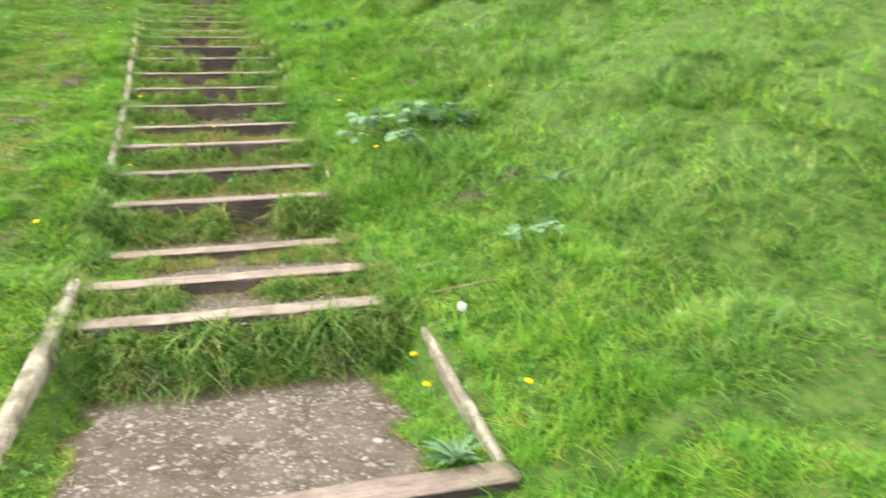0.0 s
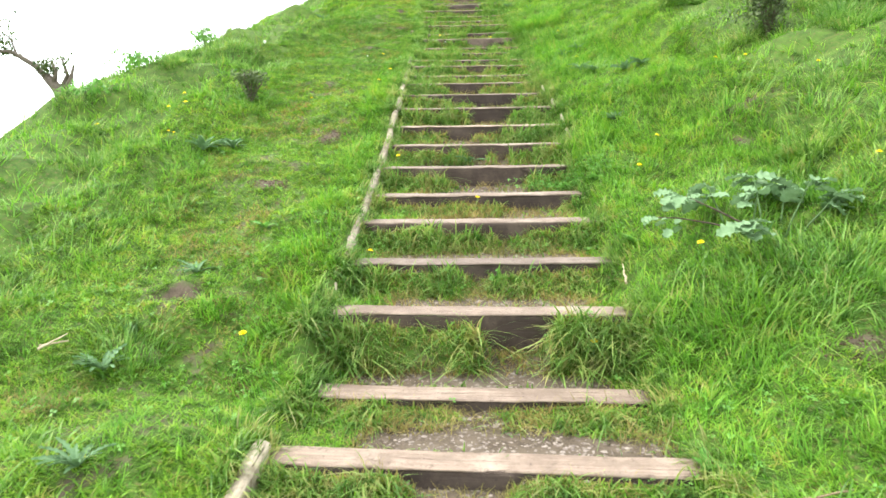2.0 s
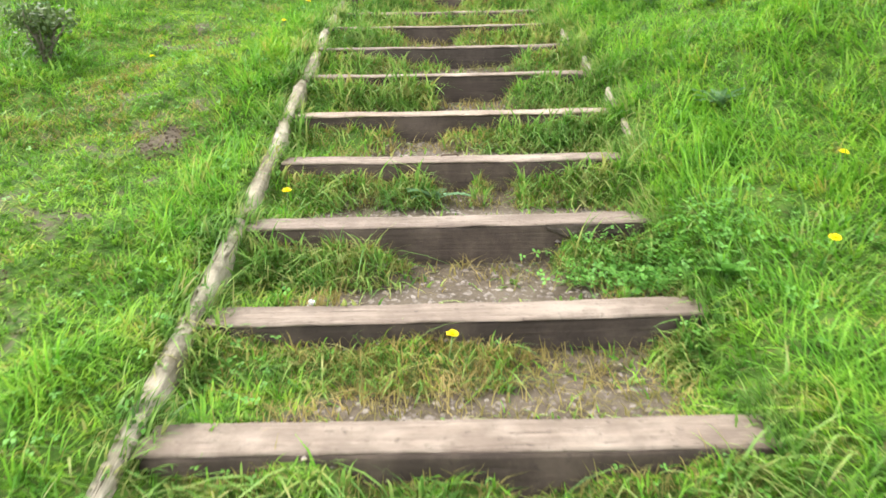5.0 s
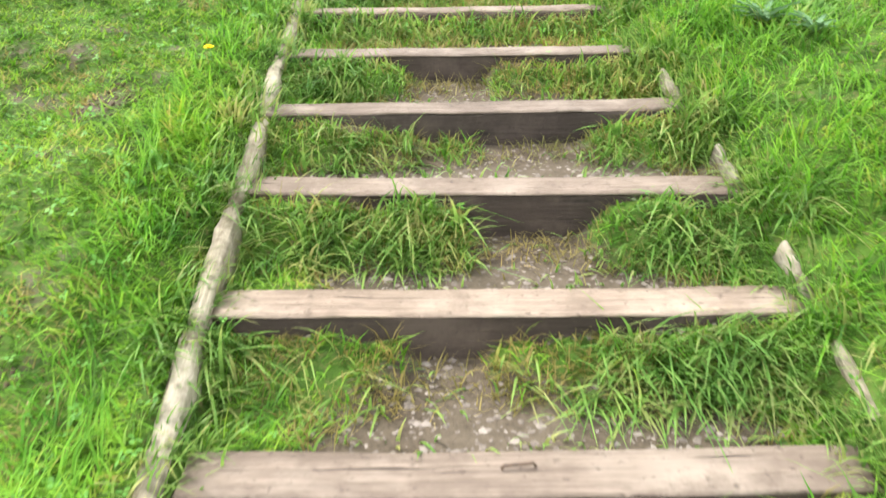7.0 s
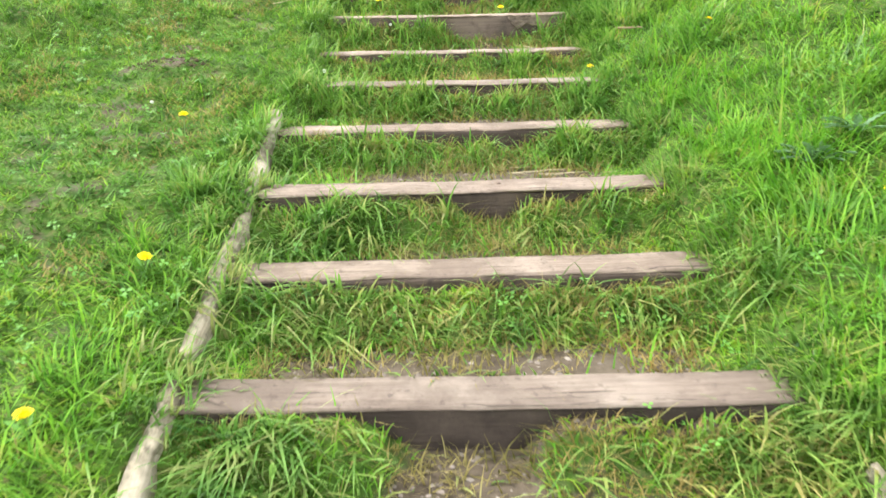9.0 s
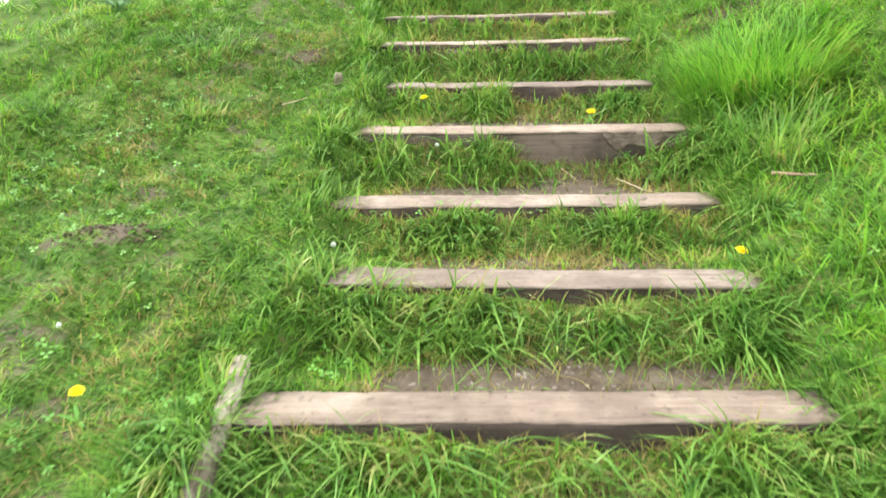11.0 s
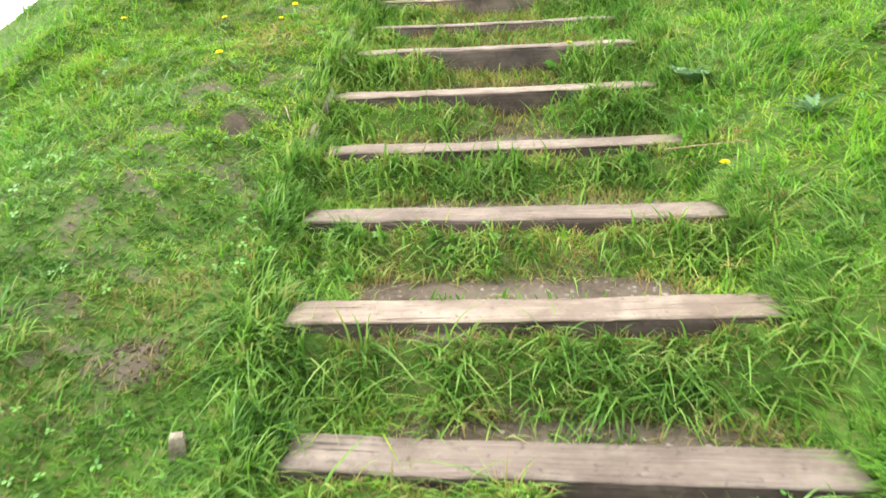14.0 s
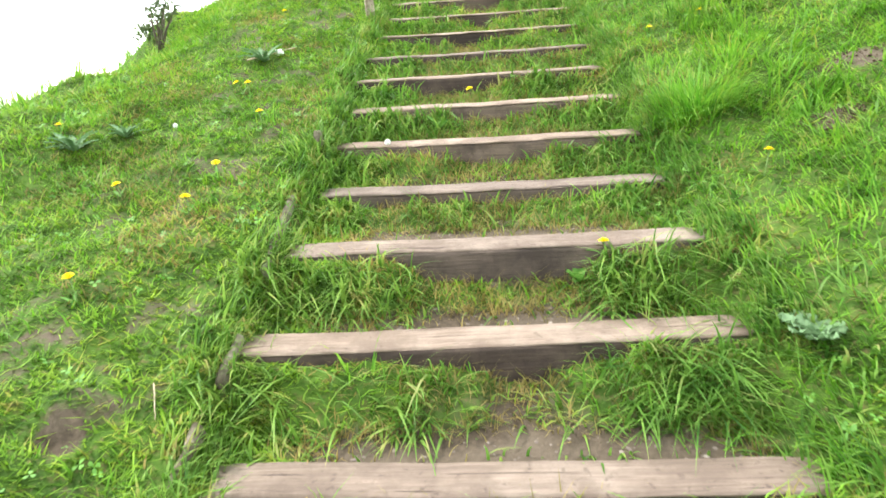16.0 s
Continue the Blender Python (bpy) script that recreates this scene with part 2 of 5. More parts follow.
# along each riser, as shares of its length: where a dark strip shows under the plank, and where the board is bare to its foot
STRIP = [(0.1, 0.9), (0.5, 0.5), (0.32, 0.66), (0.23, 0.72), (0.20, 0.68), (0.35, 0.83), (0.30, 0.88), (0.18, 0.97), (0.05, 1.0), (0.08, 0.80), (0.03, 0.65), (0.38, 0.75),
         (0.28, 0.78), (0.37, 0.79), (0.29, 0.98), (0.33, 0.76), (0.27, 0.70), (0.45, 0.6), (0.4, 0.6), (0.38, 0.93), (0.50, 0.86), (0.27, 0.64), (0.48, 0.77), (0.3, 0.4),
         (0.30, 0.76), (0.26, 0.78), (0.12, 0.79), (0.1, 0.85), (0.38, 0.80), (0.14, 0.64), (0.3, 0.6), (0.15, 0.65), (0.3, 0.7), (0.3, 0.7), (0.3, 0.7), (0.3, 0.7)]
CORE = [(0.2, 0.8), (0.5, 0.5), (0.38, 0.60), (0.34, 0.61), (0.55, 0.66), (0.40, 0.50), (0.56, 0.71), (0.60, 0.92), (0.34, 0.75), (0.44, 0.62), (0.32, 0.53), (0.40, 0.73),
        (0.42, 0.74), (0.40, 0.56), (0.5, 0.5), (0.53, 0.67), (0.54, 0.68), (0.5, 0.5), (0.5, 0.5), (0.45, 0.90), (0.52, 0.62), (0.5, 0.5), (0.5, 0.5), (0.5, 0.5),
        (0.52, 0.65), (0.28, 0.77), (0.5, 0.5), (0.38, 0.70), (0.42, 0.63), (0.26, 0.51), (0.5, 0.5), (0.32, 0.57), (0.4, 0.6), (0.38, 0.62), (0.38, 0.62), (0.38, 0.62)]
COUNT = len(NOSE_Z)
NY = np.array(NOSE_Y)
NZ = np.array(NOSE_Z)
EL, ER = np.array(END_L), np.array(END_R)
MID_Y = NY.mean(1)


def smooth(a, b, x):
    t = np.clip((x - a) / (b - a), 0, 1)
    return t * t * (3 - 2 * t)


LATTICE = np.random.RandomState(7).rand(256, 256)


def vnoise(x, y, size):
    """Smooth value noise between 0 and 1."""
    x, y = np.asarray(x, float) / size + 100.3, np.asarray(y, float) / size + 100.7
    i, j = np.floor(x).astype(int), np.floor(y).astype(int)
    u, v = x - i, y - j
    u, v = u * u * (3 - 2 * u), v * v * (3 - 2 * v)
    g = lambda a, b: LATTICE[a % 256, b % 256]
    return (g(i, j) * (1 - u) + g(i + 1, j) * u) * (1 - v) + (g(i, j + 1) * (1 - u) + g(i + 1, j + 1) * u) * v


def nose_y(k, x):
    a = (np.clip(x, -1.0, 1.0) - EL[k]) / (ER[k] - EL[k])
    return NY[k, 0] + a * (NY[k, 1] - NY[k, 0])


def step_of(x, y):
    """The step below each place, and how far it is towards the next one."""
    k = np.full(np.shape(x), -1)
    for i in range(COUNT):
        k = k + (y >= nose_y(i, x))
    lo = np.clip(k, 0, COUNT - 2)
    a, b = np.zeros_like(x), np.zeros_like(x)
    for i in range(COUNT - 1):
        on = lo == i
        a[on], b[on] = nose_y(i, x[on]), nose_y(i + 1, x[on])
    return k, np.clip((y - a) / (b - a), 0, 1)


SOIL_PATCHES = [(2.2, 7.72, 0.36, 0.16), (2.02, 7.34, 0.16, 0.10), (1.05, 14.05, 0.26, 0.16), 
                (-1.46, 12.3, 0.24, 0.10), (-1.15, 14.0, 0.14, 0.12), (1.74, 4.88, 0.22, 0.12), (1.71, 2.28, 0.14, 0.09), (1.42, 17.05, 0.24, 0.14), (1.13, 16.66, 0.16, 0.09),
                (2.04, 4.98, 0.24, 0.12), (1.5, 15.4, 0.22, 0.12), (-1.25, 8.4, 0.16, 0.2), (-1.3, 9.6, 0.14, 0.2), (-1.5, 7.2, 0.18, 0.2)]

# burrows dug into the turf: place and reach
HOLES = [(-1.55, 5.56, 0.11, 0.055), (-1.29, 15.29, 0.055, 0.04)]


def cover_at(k, x):
    """How far turf covers riser k at x: 1 wholly, 0 bare."""
    k = np.asarray(k)
    f = (x - EL[k]) / (ER[k] - EL[k]) + (vnoise(x, k * 3.1, 0.11) - 0.5) * 0.16

    def within(spans, soft):
        a, b = np.array(spans)[k, 0], np.array(spans)[k, 1]
        return smooth(a - soft, a + soft, f) * (1 - smooth(b - soft, b + soft, f)) * (b - a > 0.02)

    ragged = 0.55 + 0.9 * vnoise(x + 7, k * 5.7, 0.06)
    strip = np.where(k < 13, 0.36, 0.24) * within(STRIP, 0.05) * np.clip(0.16 / np.diff(NZ, prepend=0.0)[k], 0.45, 1.1)
    core = np.where((k > 23) & (k < 29), 0.58, np.where(k > 14, 0.68, 0.84)) * within(CORE, 0.075)
    bank = 0.20 * smooth(0.35, 0.7, vnoise(x + 3, k * 2.3, 0.13)) * (k > 1)
    return np.clip(1 - np.maximum(np.maximum(strip * ragged, bank), core * np.minimum(ragged + 0.35, 1.08)), 0, 1)


def height(x, y):
    x, y = np.asarray(x, float), np.asarray(y, float)
    k, f = step_of(x, y - 0.07)
    lo = np.clip(k, 0, COUNT - 2)
    rise = NZ[lo + 1] - NZ[lo]
    tread = NZ[lo] - 0.018 + f * f * np.minimum(0.30 * rise, 0.05)
    tread = np.where(lo == 0, NZ[0] - 0.012, tread)
    short = (1 - f) * (MID_Y[lo + 1] - MID_Y[lo])
    bank = cover_at(lo + 1, x) * smooth(0.26, 0.05, short) * (0.72 + 0.26 * smooth(0.4, 0.9, cover_at(lo + 1, x)) + 0.3 * (vnoise(x + 5, y, 0.12) - 0.5))
    tread = tread + bank * np.maximum(NZ[lo + 1] - 0.025 - tread, 0) * smooth(-0.5, 0.3, COUNT - 3 - lo)
    slope = np.interp(y, MID_Y, NZ)
    slope = slope + np.where(y > MID_Y[-1], 0.33 * np.clip(y - MID_Y[-1], 0, 14), 0) + np.where(y < MID_Y[0], -0.06 - 0.03 * (MID_Y[0] - y).clip(0, 60), 0)
    early = smooth(2.2, 4.2, y)
    tread = np.where(k < 0, -0.05 - 0.02 * (MID_Y[0] - y).clip(0, 60), tread)
    tread = np.where(y > MID_Y[-1], slope - 0.02, tread)
    xl, xr = np.interp(y, MID_Y, EL), np.interp(y, MID_Y, ER)
    out = np.maximum(xl + 0.04 - x, x - xr + 0.04)
    w = smooth(0.0, 0.16, out)
    bumps = (vnoise(x, y, 0.8) - 0.5) * 0.13 + (vnoise(x + 9, y, 0.28) - 0.5) * 0.05 + (vnoise(x + 4, y + 8, 0.12) - 0.5) * 0.03
    bumps = bumps * smooth(0.02, 0.45, out)
    flank = np.maximum(smooth(1.1, 2.0, x), smooth(-2.0, -2.9, x))
    bumps = bumps + flank * ((vnoise(x + 21, y * 1.25, 0.62) - 0.5) * 0.26 + (vnoise(x + 2, y + 40, 0.33) - 0.5) * 0.12)
    right = np.clip(x - xr + 0.02, 0, 12)
    side = 0.32 * right * right / (right + 0.25)
    edge = np.interp(y, [-5, 5, 7, 9, 13, 17, 20, 40], [-5.2, -5.0, -4.4, -3.95, -3.7, -2.95, -2.0, -1.6])
    left = np.clip(edge - x, 0, None)
    drop = np.where(left < 1.6, 0.33 * left * left, 0.845 + 1.05 * (left - 1.6))
    z = tread * (1 - w) + (slope + 0.02 * early + bumps) * w + side * (0.35 + 0.65 * early) - drop
    z = z + 0.06 * smooth(-0.9, -1.6, x) * smooth(12, 15, y) * smooth(-3.2, -2.0, x)
    for px, py, rx, ry in SOIL_PATCHES:
        z = z + 0.035 * np.exp(-(((x - px) / rx) ** 2 + ((y - py) / ry) ** 2) * 1.5)
    for px, py, rx, ry in HOLES:
        z = z - 1.1 * ry * np.exp(-((x - px) / rx) ** 4 - ((y - py) / ry) ** 4) + 1.0 * ry * np.exp(-((x - px) / (1.5 * rx)) ** 4 - ((y - py - 2.0 * ry) / (1.2 * ry)) ** 4)
    return np.maximum(z, -14.0)


def bareness(x, y):
    x, y = np.asarray(x, float), np.asarray(y, float)
    k, f = step_of(x, y)
    lo = np.clip(k, 0, COUNT - 1)
    xl, xr = np.interp(y, MID_Y, EL), np.interp(y, MID_Y, ER)
    mid, half = (xl + xr) / 2 + 0.05, (xr - xl) / 2
    across = np.abs(x - mid + (vnoise(x, y, 0.22) - 0.5) * 0.3) / half
    b = np.array(BARE)[lo] * (1 - smooth(0.52, 0.95, across)) * 1.15
    b = b * (1 - 0.9 * cover_at(np.clip(lo + 1, 0, COUNT - 1), x) * smooth(0.48, 0.72, f)) * (1 - smooth(0.7, 0.97, f + (vnoise(x + 3, y, 0.15) - 0.5) * 0.3) * smooth(0.05, 0.45, cover_at(np.clip(lo + 1, 0, COUNT - 1), x)))
    landing = np.abs(x - 0.04 + (vnoise(x, y, 0.2) - 0.5) * 0.2) / 0.74
    gravel = (1 - smooth(0.84, 1.0, landing)) * (1 - smooth(0.84, 0.92, f + (vnoise(x + 3, y, 0.2) - 0.5) * 0.10))
    b = np.where(lo == 0, gravel * 1.1, b)
    b = np.where((k < 0) | (y > MID_Y[-1]), 0, b)
    for px, py, rx, ry in SOIL_PATCHES:
        d = ((x - px) / rx) ** 2 + ((y - py) / ry) ** 2
        b = np.maximum(b, np.exp(-d * 1.9) * (0.2 + 0.8 * vnoise(x, y, 0.07)))
    for px, py, rx, ry in HOLES:
        b = np.maximum(b, 1.3 * np.exp(-((x - px) / rx) ** 2 - ((y - py - 0.3 * ry) / (1.1 * ry)) ** 2))
    worn = smooth(-0.95, -1.15, x) * smooth(-2.1, -1.7, x) * smooth(0.4, 0.85, vnoise(x + 5, y, 0.08)) * 0.36
    return np.clip(np.maximum(b, worn), 0, 1)


# ---- mesh helpers ----
def mesh_object(name, bm, materials, parent=None, label="", shade=True):
    me = bpy.data.meshes.new(name)
    bm.to_mesh(me)
    bm.free()
    for m in materials if isinstance(materials, (list, tuple)) else [materials]:
        me.materials.append(m)
    if shade:
        me.polygons.foreach_set("use_smooth", [True] * len(me.polygons))
    ob = new(name, me)
    if parent:
        ob.parent = parent
    return tagged(ob, label)


def array_object(name, verts, faces, material):
    """One mesh out of arrays of vertices and of equal faces."""
    me = bpy.data.meshes.new(name)
    faces = [np.asarray(f, np.int32) for f in (faces if isinstance(faces, list) else [faces])]
    me.vertices.add(len(verts))
    me.vertices.foreach_set("co", np.asarray(verts, np.float32).ravel())
    loops = np.concatenate([f.ravel() for f in faces])
    sizes = np.concatenate([np.full(len(f), f.shape[1], np.int32) for f in faces])
    me.loops.add(len(loops))
    me.loops.foreach_set("vertex_index", loops)
    me.polygons.add(len(sizes))
    me.polygons.foreach_set("loop_start", np.r_[0, np.cumsum(sizes)[:-1]].astype(np.int32))
    me.polygons.foreach_set("loop_total", sizes)
    me.materials.append(material)
    me.update(calc_edges=True)
    return new(name, me)


def tube(bm, points, radii, sides=6, material=0, cap=True):
    """A round limb through points, with a radius at each."""
    points = [Vector(p) for p in points]
    rings = []
    for i, p in enumerate(points):
        d = (points[min(i + 1, len(points) - 1)] - points[max(i - 1, 0)]).normalized()
        a = d.orthogonal().normalized() if i == 0 else (rings_axis - d * rings_axis.dot(d)).normalized()
        rings_axis = a
        b = d.cross(a)
        rings.append([bm.verts.new(p + (a * math.cos(q) + b * math.sin(q)) * radii[i]) for q in (2 * math.pi * s / sides for s in range(sides))])
    for r, s in zip(rings, rings[1:]):
        for i in range(sides):
            bm.faces.new((r[i], r[(i + 1) % sides], s[(i + 1) % sides], s[i])).material_index = material
    if cap:
        bm.faces.new(rings[0][::-1]).material_index = material
        bm.faces.new(rings[-1]).material_index = material


# ---- the ground ----
def spread(start, stop, first, ratio):
    out, step = [start], first
    while abs(out[-1]) < abs(stop):
        out.append(out[-1] + math.copysign(step, stop))
        step *= ratio
    return out[1:]


def make_ground():
    near = np.arange(-1.98, 1.321, 0.044)
    mid_l, mid_r = np.arange(-7.0, -2.0, 0.15), np.arange(1.40, 7.0, 0.15)
    xs = np.r_[np.array(spread(-7.0, -3500, 0.25, 1.32))[::-1], mid_l, near, mid_r, np.array(spread(7.0, 3500, 0.25, 1.32))]
    rows = []
    for y in np.array(spread(-2.0, -3500, 0.3, 1.35))[::-1]:
        rows.append((y, None, 0))
    for y in np.arange(-2.0, 2.2, 0.15):
        rows.append((y, None, 0))
    for k in range(COUNT - 1):
        for f in (-0.0, 0.012, 0.06, 0.14, 0.24, 0.34, 0.44, 0.54, 0.64, 0.74, 0.84, 0.93, 0.994):
            rows.append((f, k, 1))
    for y in np.arange(MID_Y[-1] + 0.05, 30, 0.25):
        rows.append((y, None, 0))
    for y in spread(30.0, 3500, 0.3, 1.35):
        rows.append((y, None, 0))
    verts = []
    for f, k, stepped in rows:
        if stepped:
            a, b = nose_y(k, xs), nose_y(k + 1, xs)
            y = a + (b - a) * f + 0.07 + (1e-4 if f == 0 else 0)
        else:
            y = np.full_like(xs, f)
        z = height(xs, y)
        verts.append(np.stack([xs, y, z], 1))
    v = np.array(verts)
    nr, nc = v.shape[:2]
    idx = np.arange(nr * nc).reshape(nr, nc)
    quads = np.stack([idx[:-1, :-1], idx[:-1, 1:], idx[1:, 1:], idx[1:, :-1]], -1).reshape(-1, 4)
    flat = v.reshape(-1, 3)
    ob = array_object("ground", flat, quads, MAT_GROUND)
    att = ob.data.attributes.new("bare", "FLOAT", "POINT")
    att.data.foreach_set("value", bareness(flat[:, 0], flat[:, 1]).astype(np.float32))
    ob.data.polygons.foreach_set("use_smooth", [True] * len(ob.data.polygons))
    return tagged(ob, "grassy hillside with worn soil patches and gravel treads", "ground", kind="structure")


ground = make_ground()


def drop(x, y, lift=0.0):
    return Vector((x, y, float(height(np.array([x]), np.array([y]))[0]) + lift))


# ---- timber steps ----
def timber_mesh(length, profile, seed, worn_by, gouged):
    """A weathered timber swept along x: a wavering section, worn in the middle, with ragged ends. The nose lies at y = 0, z = 0."""
    rng = random.Random(seed)
    bm = bmesh.new()
    n = max(20, int(length / 0.05))
    rings = []
    bow = rng.uniform(-0.007, 0.007)
    ramps = [rng.uniform(0, 6.28) for _ in range(4)]
    for i in range(n + 1):
        a = i / n
        x = (a - 0.5) * length
        end = min(a, 1 - a) * length
        worn = worn_by * math.sin(a * math.pi) + 0.0012 * math.sin(a * 17 + ramps[0]) + rng.uniform(-0.001, 0.001)
        taper = 0.002 * max(0, 1 - end / 0.03)
        wob = 0.0014 * math.sin(a * 11 + ramps[1]) + rng.uniform(-0.001, 0.001)
        chip = max(0.0, 0.008 * math.sin(a * 23 + ramps[2]) * math.sin(a * 7 + ramps[3])) + (rng.uniform(0, 0.006) if rng.random() < 0.3 else 0)
        ring = []
        for py, pz, front, top in profile:
            y = py + bow * math.sin(a * math.pi) + wob + front * taper + (chip * gouged if front > 0 and top else 0)
            z = pz - top * (worn + taper) - (chip * 0.6 * gouged if front > 0 and top else 0)
            ring.append(bm.verts.new((x + (rng.uniform(-0.015, 0.015) if i in (0, n) else 0), y, z)))
        rings.append(ring)
    m = len(profile)
    for p, q in zip(rings, rings[1:]):
        for j in range(m):
            bm.faces.new((p[j], q[j], q[(j + 1) % m], p[(j + 1) % m]))
    bm.faces.new(rings[0])
    bm.faces.new(rings[-1][::-1])
    bmesh.ops.recalc_face_normals(bm, faces=bm.faces)
    return bm


def cap_profile(deep):
    """Section of the bleached upper plank: y, z, front side, upper side."""
    return [(0.012, -0.020, 1, 0), (0.004, -0.016, 1, 0), (0.001, -0.011, 1, 1), (0.003, -0.006, 1, 1), (0.010, -0.002, 1, 1), (deep * 0.4, 0.0, 0, 1), (deep * 0.7, 0.001, 0, 1),
            (deep - 0.010, 0.0, -1, 1), (deep - 0.003, -0.006, -1, 1), (deep, -0.014, -1, 0), (deep, -0.020, -1, 0)]


def face_profile(deep, tall):
    return [(0.008, -tall, 1, 0), (0.003, -tall * 0.6, 1, 0), (0.004, -0.03, 1, 0), (0.007, -0.018, 1, 0), (deep - 0.008, -0.018, -1, 0), (deep - 0.004, -tall, -1, 0)]


SPLIT = {19, 25, 26, 27, 28}


def rotten_patch(length, a, b, tall=0.11):
    """A crumbling patch on the front of a riser, uneven and ragged at its rim."""
    rng = random.Random(int(a * 100))
    bm = bmesh.new()
    n, m = 22, 8
    grid = []
    for i in range(n + 1):
        reach = tall * (0.72 + 0.18 * math.sin(i * 0.42) + 0.06 * math.sin(i * 1.1 + 1)) * min(1, 0.15 + i / 6, 0.15 + (n - i) / 6)
        row = []
        for j in range(m + 1):
            rim = min(i, n - i, m - j) <= 0
            row.append(bm.verts.new(((a - 0.5 + (b - a) * i / n) * length, 0.012 if rim else -0.001 - rng.uniform(0, 0.009), -0.014 - reach * j / m + rng.uniform(-0.003, 0.003))))
        grid.append(row)
    for p, q in zip(grid, grid[1:]):
        for j in range(m):
            bm.faces.new((p[j], p[j + 1], q[j + 1], q[j]))
    bmesh.ops.recalc_face_normals(bm, faces=bm.faces)
    return bm


def make_steps():
    for k in range(COUNT):
        length = ER[k] - EL[k]
        rise = NZ[k] - (NZ[k - 1] if k else 0)
        tall = min(max(rise, 0.13) + 0.07, 0.30)
        yaw = math.degrees(math.atan2(NY[k, 1] - NY[k, 0], length))
        root = new("timber_step")
        root.matrix_world = pose((EL[k] + ER[k]) / 2, MID_Y[k], NZ[k], 2.5, 0, yaw)
        tagged(root, "weathered timber sleeper edging a grassy hillside step" if k else "weathered timber sleeper edging a gravel landing",
               "step", "timber steps up the hill")
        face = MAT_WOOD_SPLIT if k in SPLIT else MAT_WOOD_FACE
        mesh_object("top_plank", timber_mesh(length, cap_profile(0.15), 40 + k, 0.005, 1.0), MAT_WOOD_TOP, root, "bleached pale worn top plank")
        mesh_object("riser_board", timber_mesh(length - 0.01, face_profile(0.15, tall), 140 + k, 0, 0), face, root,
                    "split brown riser board" if k in SPLIT else "dark riser board")
        if k == 19:
            mesh_object("rotten_patch", rotten_patch(length, 0.74, 0.93), MAT_WOOD_ROT, root, "pale splintered rotten patch")
        if k == 8:
            mesh_object("rotten_patch", rotten_patch(length, 0.74, 0.96, 0.06), MAT_WOOD_SPLIT, root, "split brown patch of grain")
        if k == 9:
            bm = bmesh.new()
            tube(bm, [(-0.05, 0.07, 0.001), (-0.045, 0.072, 0.008), (0.02, 0.078, 0.009), (0.025, 0.078, 0.001)], [0.004] * 4, 6)
            mesh_object("staple", bm, MAT_IRON, root, "rusty iron staple")
        if k in (15, 18):
            for x in ((-0.37, 0.44) if k == 18 else (0.12,)):
                bm = bmesh.new()
                rad = 0.026 if k == 18 else 0.008
                tube(bm, [(x, 0.075, -0.012), (x, 0.075, -0.0022), (x, 0.075, -0.0012)], [rad, rad, rad * 0.9], 14)
                mesh_object("knot" if k == 18 else "nail", bm, MAT_WOOD_TOP if k == 18 else MAT_IRON, root, "round knot in the wood" if k == 18 else "rusty nail head")


make_steps()


# ---- edging rails ----
def edging(points, wide=0.10, tall=0.12, seed=0, label="lichened timber edging rail beside the steps"):
    """A squared rail that lies along the slope between points."""
    rng = random.Random(seed)
    a, b = Vector(points[0]), Vector(points[1])
    length = (b - a).length
    n = max(6, int(length / 0.05))
    bm = bmesh.new()
    prof = [(-wide / 2, -tall), (-wide / 2, -0.008), (-wide * 0.42, -0.001), (0, 0.001), (wide * 0.40, -0.001), (wide / 2, -0.009), (wide / 2, -tall)]
    rings = []
    for i in range(n + 1):
        f = i / n
        wx, wz = 0.002 * math.sin(f * 9 + seed) + rng.uniform(-0.0015, 0.0015), rng.uniform(-0.004, 0.002) - (0.012 if rng.random() < 0.08 else 0)
        thin = 1 - 0.12 * max(0, 1 - min(f, 1 - f) * length / 0.05)
        gnaw = 1 - (rng.uniform(0.08, 0.3) if rng.random() < 0.2 else 0)
        rings.append([bm.verts.new((px * thin * (gnaw if px > 0 else 1) * (1 + rng.uniform(-0.1, 0.1)) + wx, f * length, pz + wz - (rng.uniform(0, 0.012) if abs(px) > wide * 0.3 else 0))) for px, pz in prof])
    m = len(prof)
    for p, q in zip(rings, rings[1:]):
        for j in range(m):
            bm.faces.new((p[j], p[(j + 1) % m], q[(j + 1) % m], q[j]))
    bm.faces.new(rings[0])
    bm.faces.new(rings[-1][::-1])
    bmesh.ops.recalc_face_normals(bm, faces=bm.faces)
    ob = mesh_object("edging_rail", bm, MAT_RAIL)
    d = b - a
    ob.matrix_world = Matrix.Translation(a) @ Euler((math.atan2(d.z, math.hypot(d.x, d.y)), 0, math.atan2(-d.x, d.y))).to_matrix().to_4x4()
    return tagged(ob, label, "edging", "edging rails along the steps")


def rail_z(x, y, up):
    return (x, y, float(np.interp(y, MID_Y, NZ)) + up)


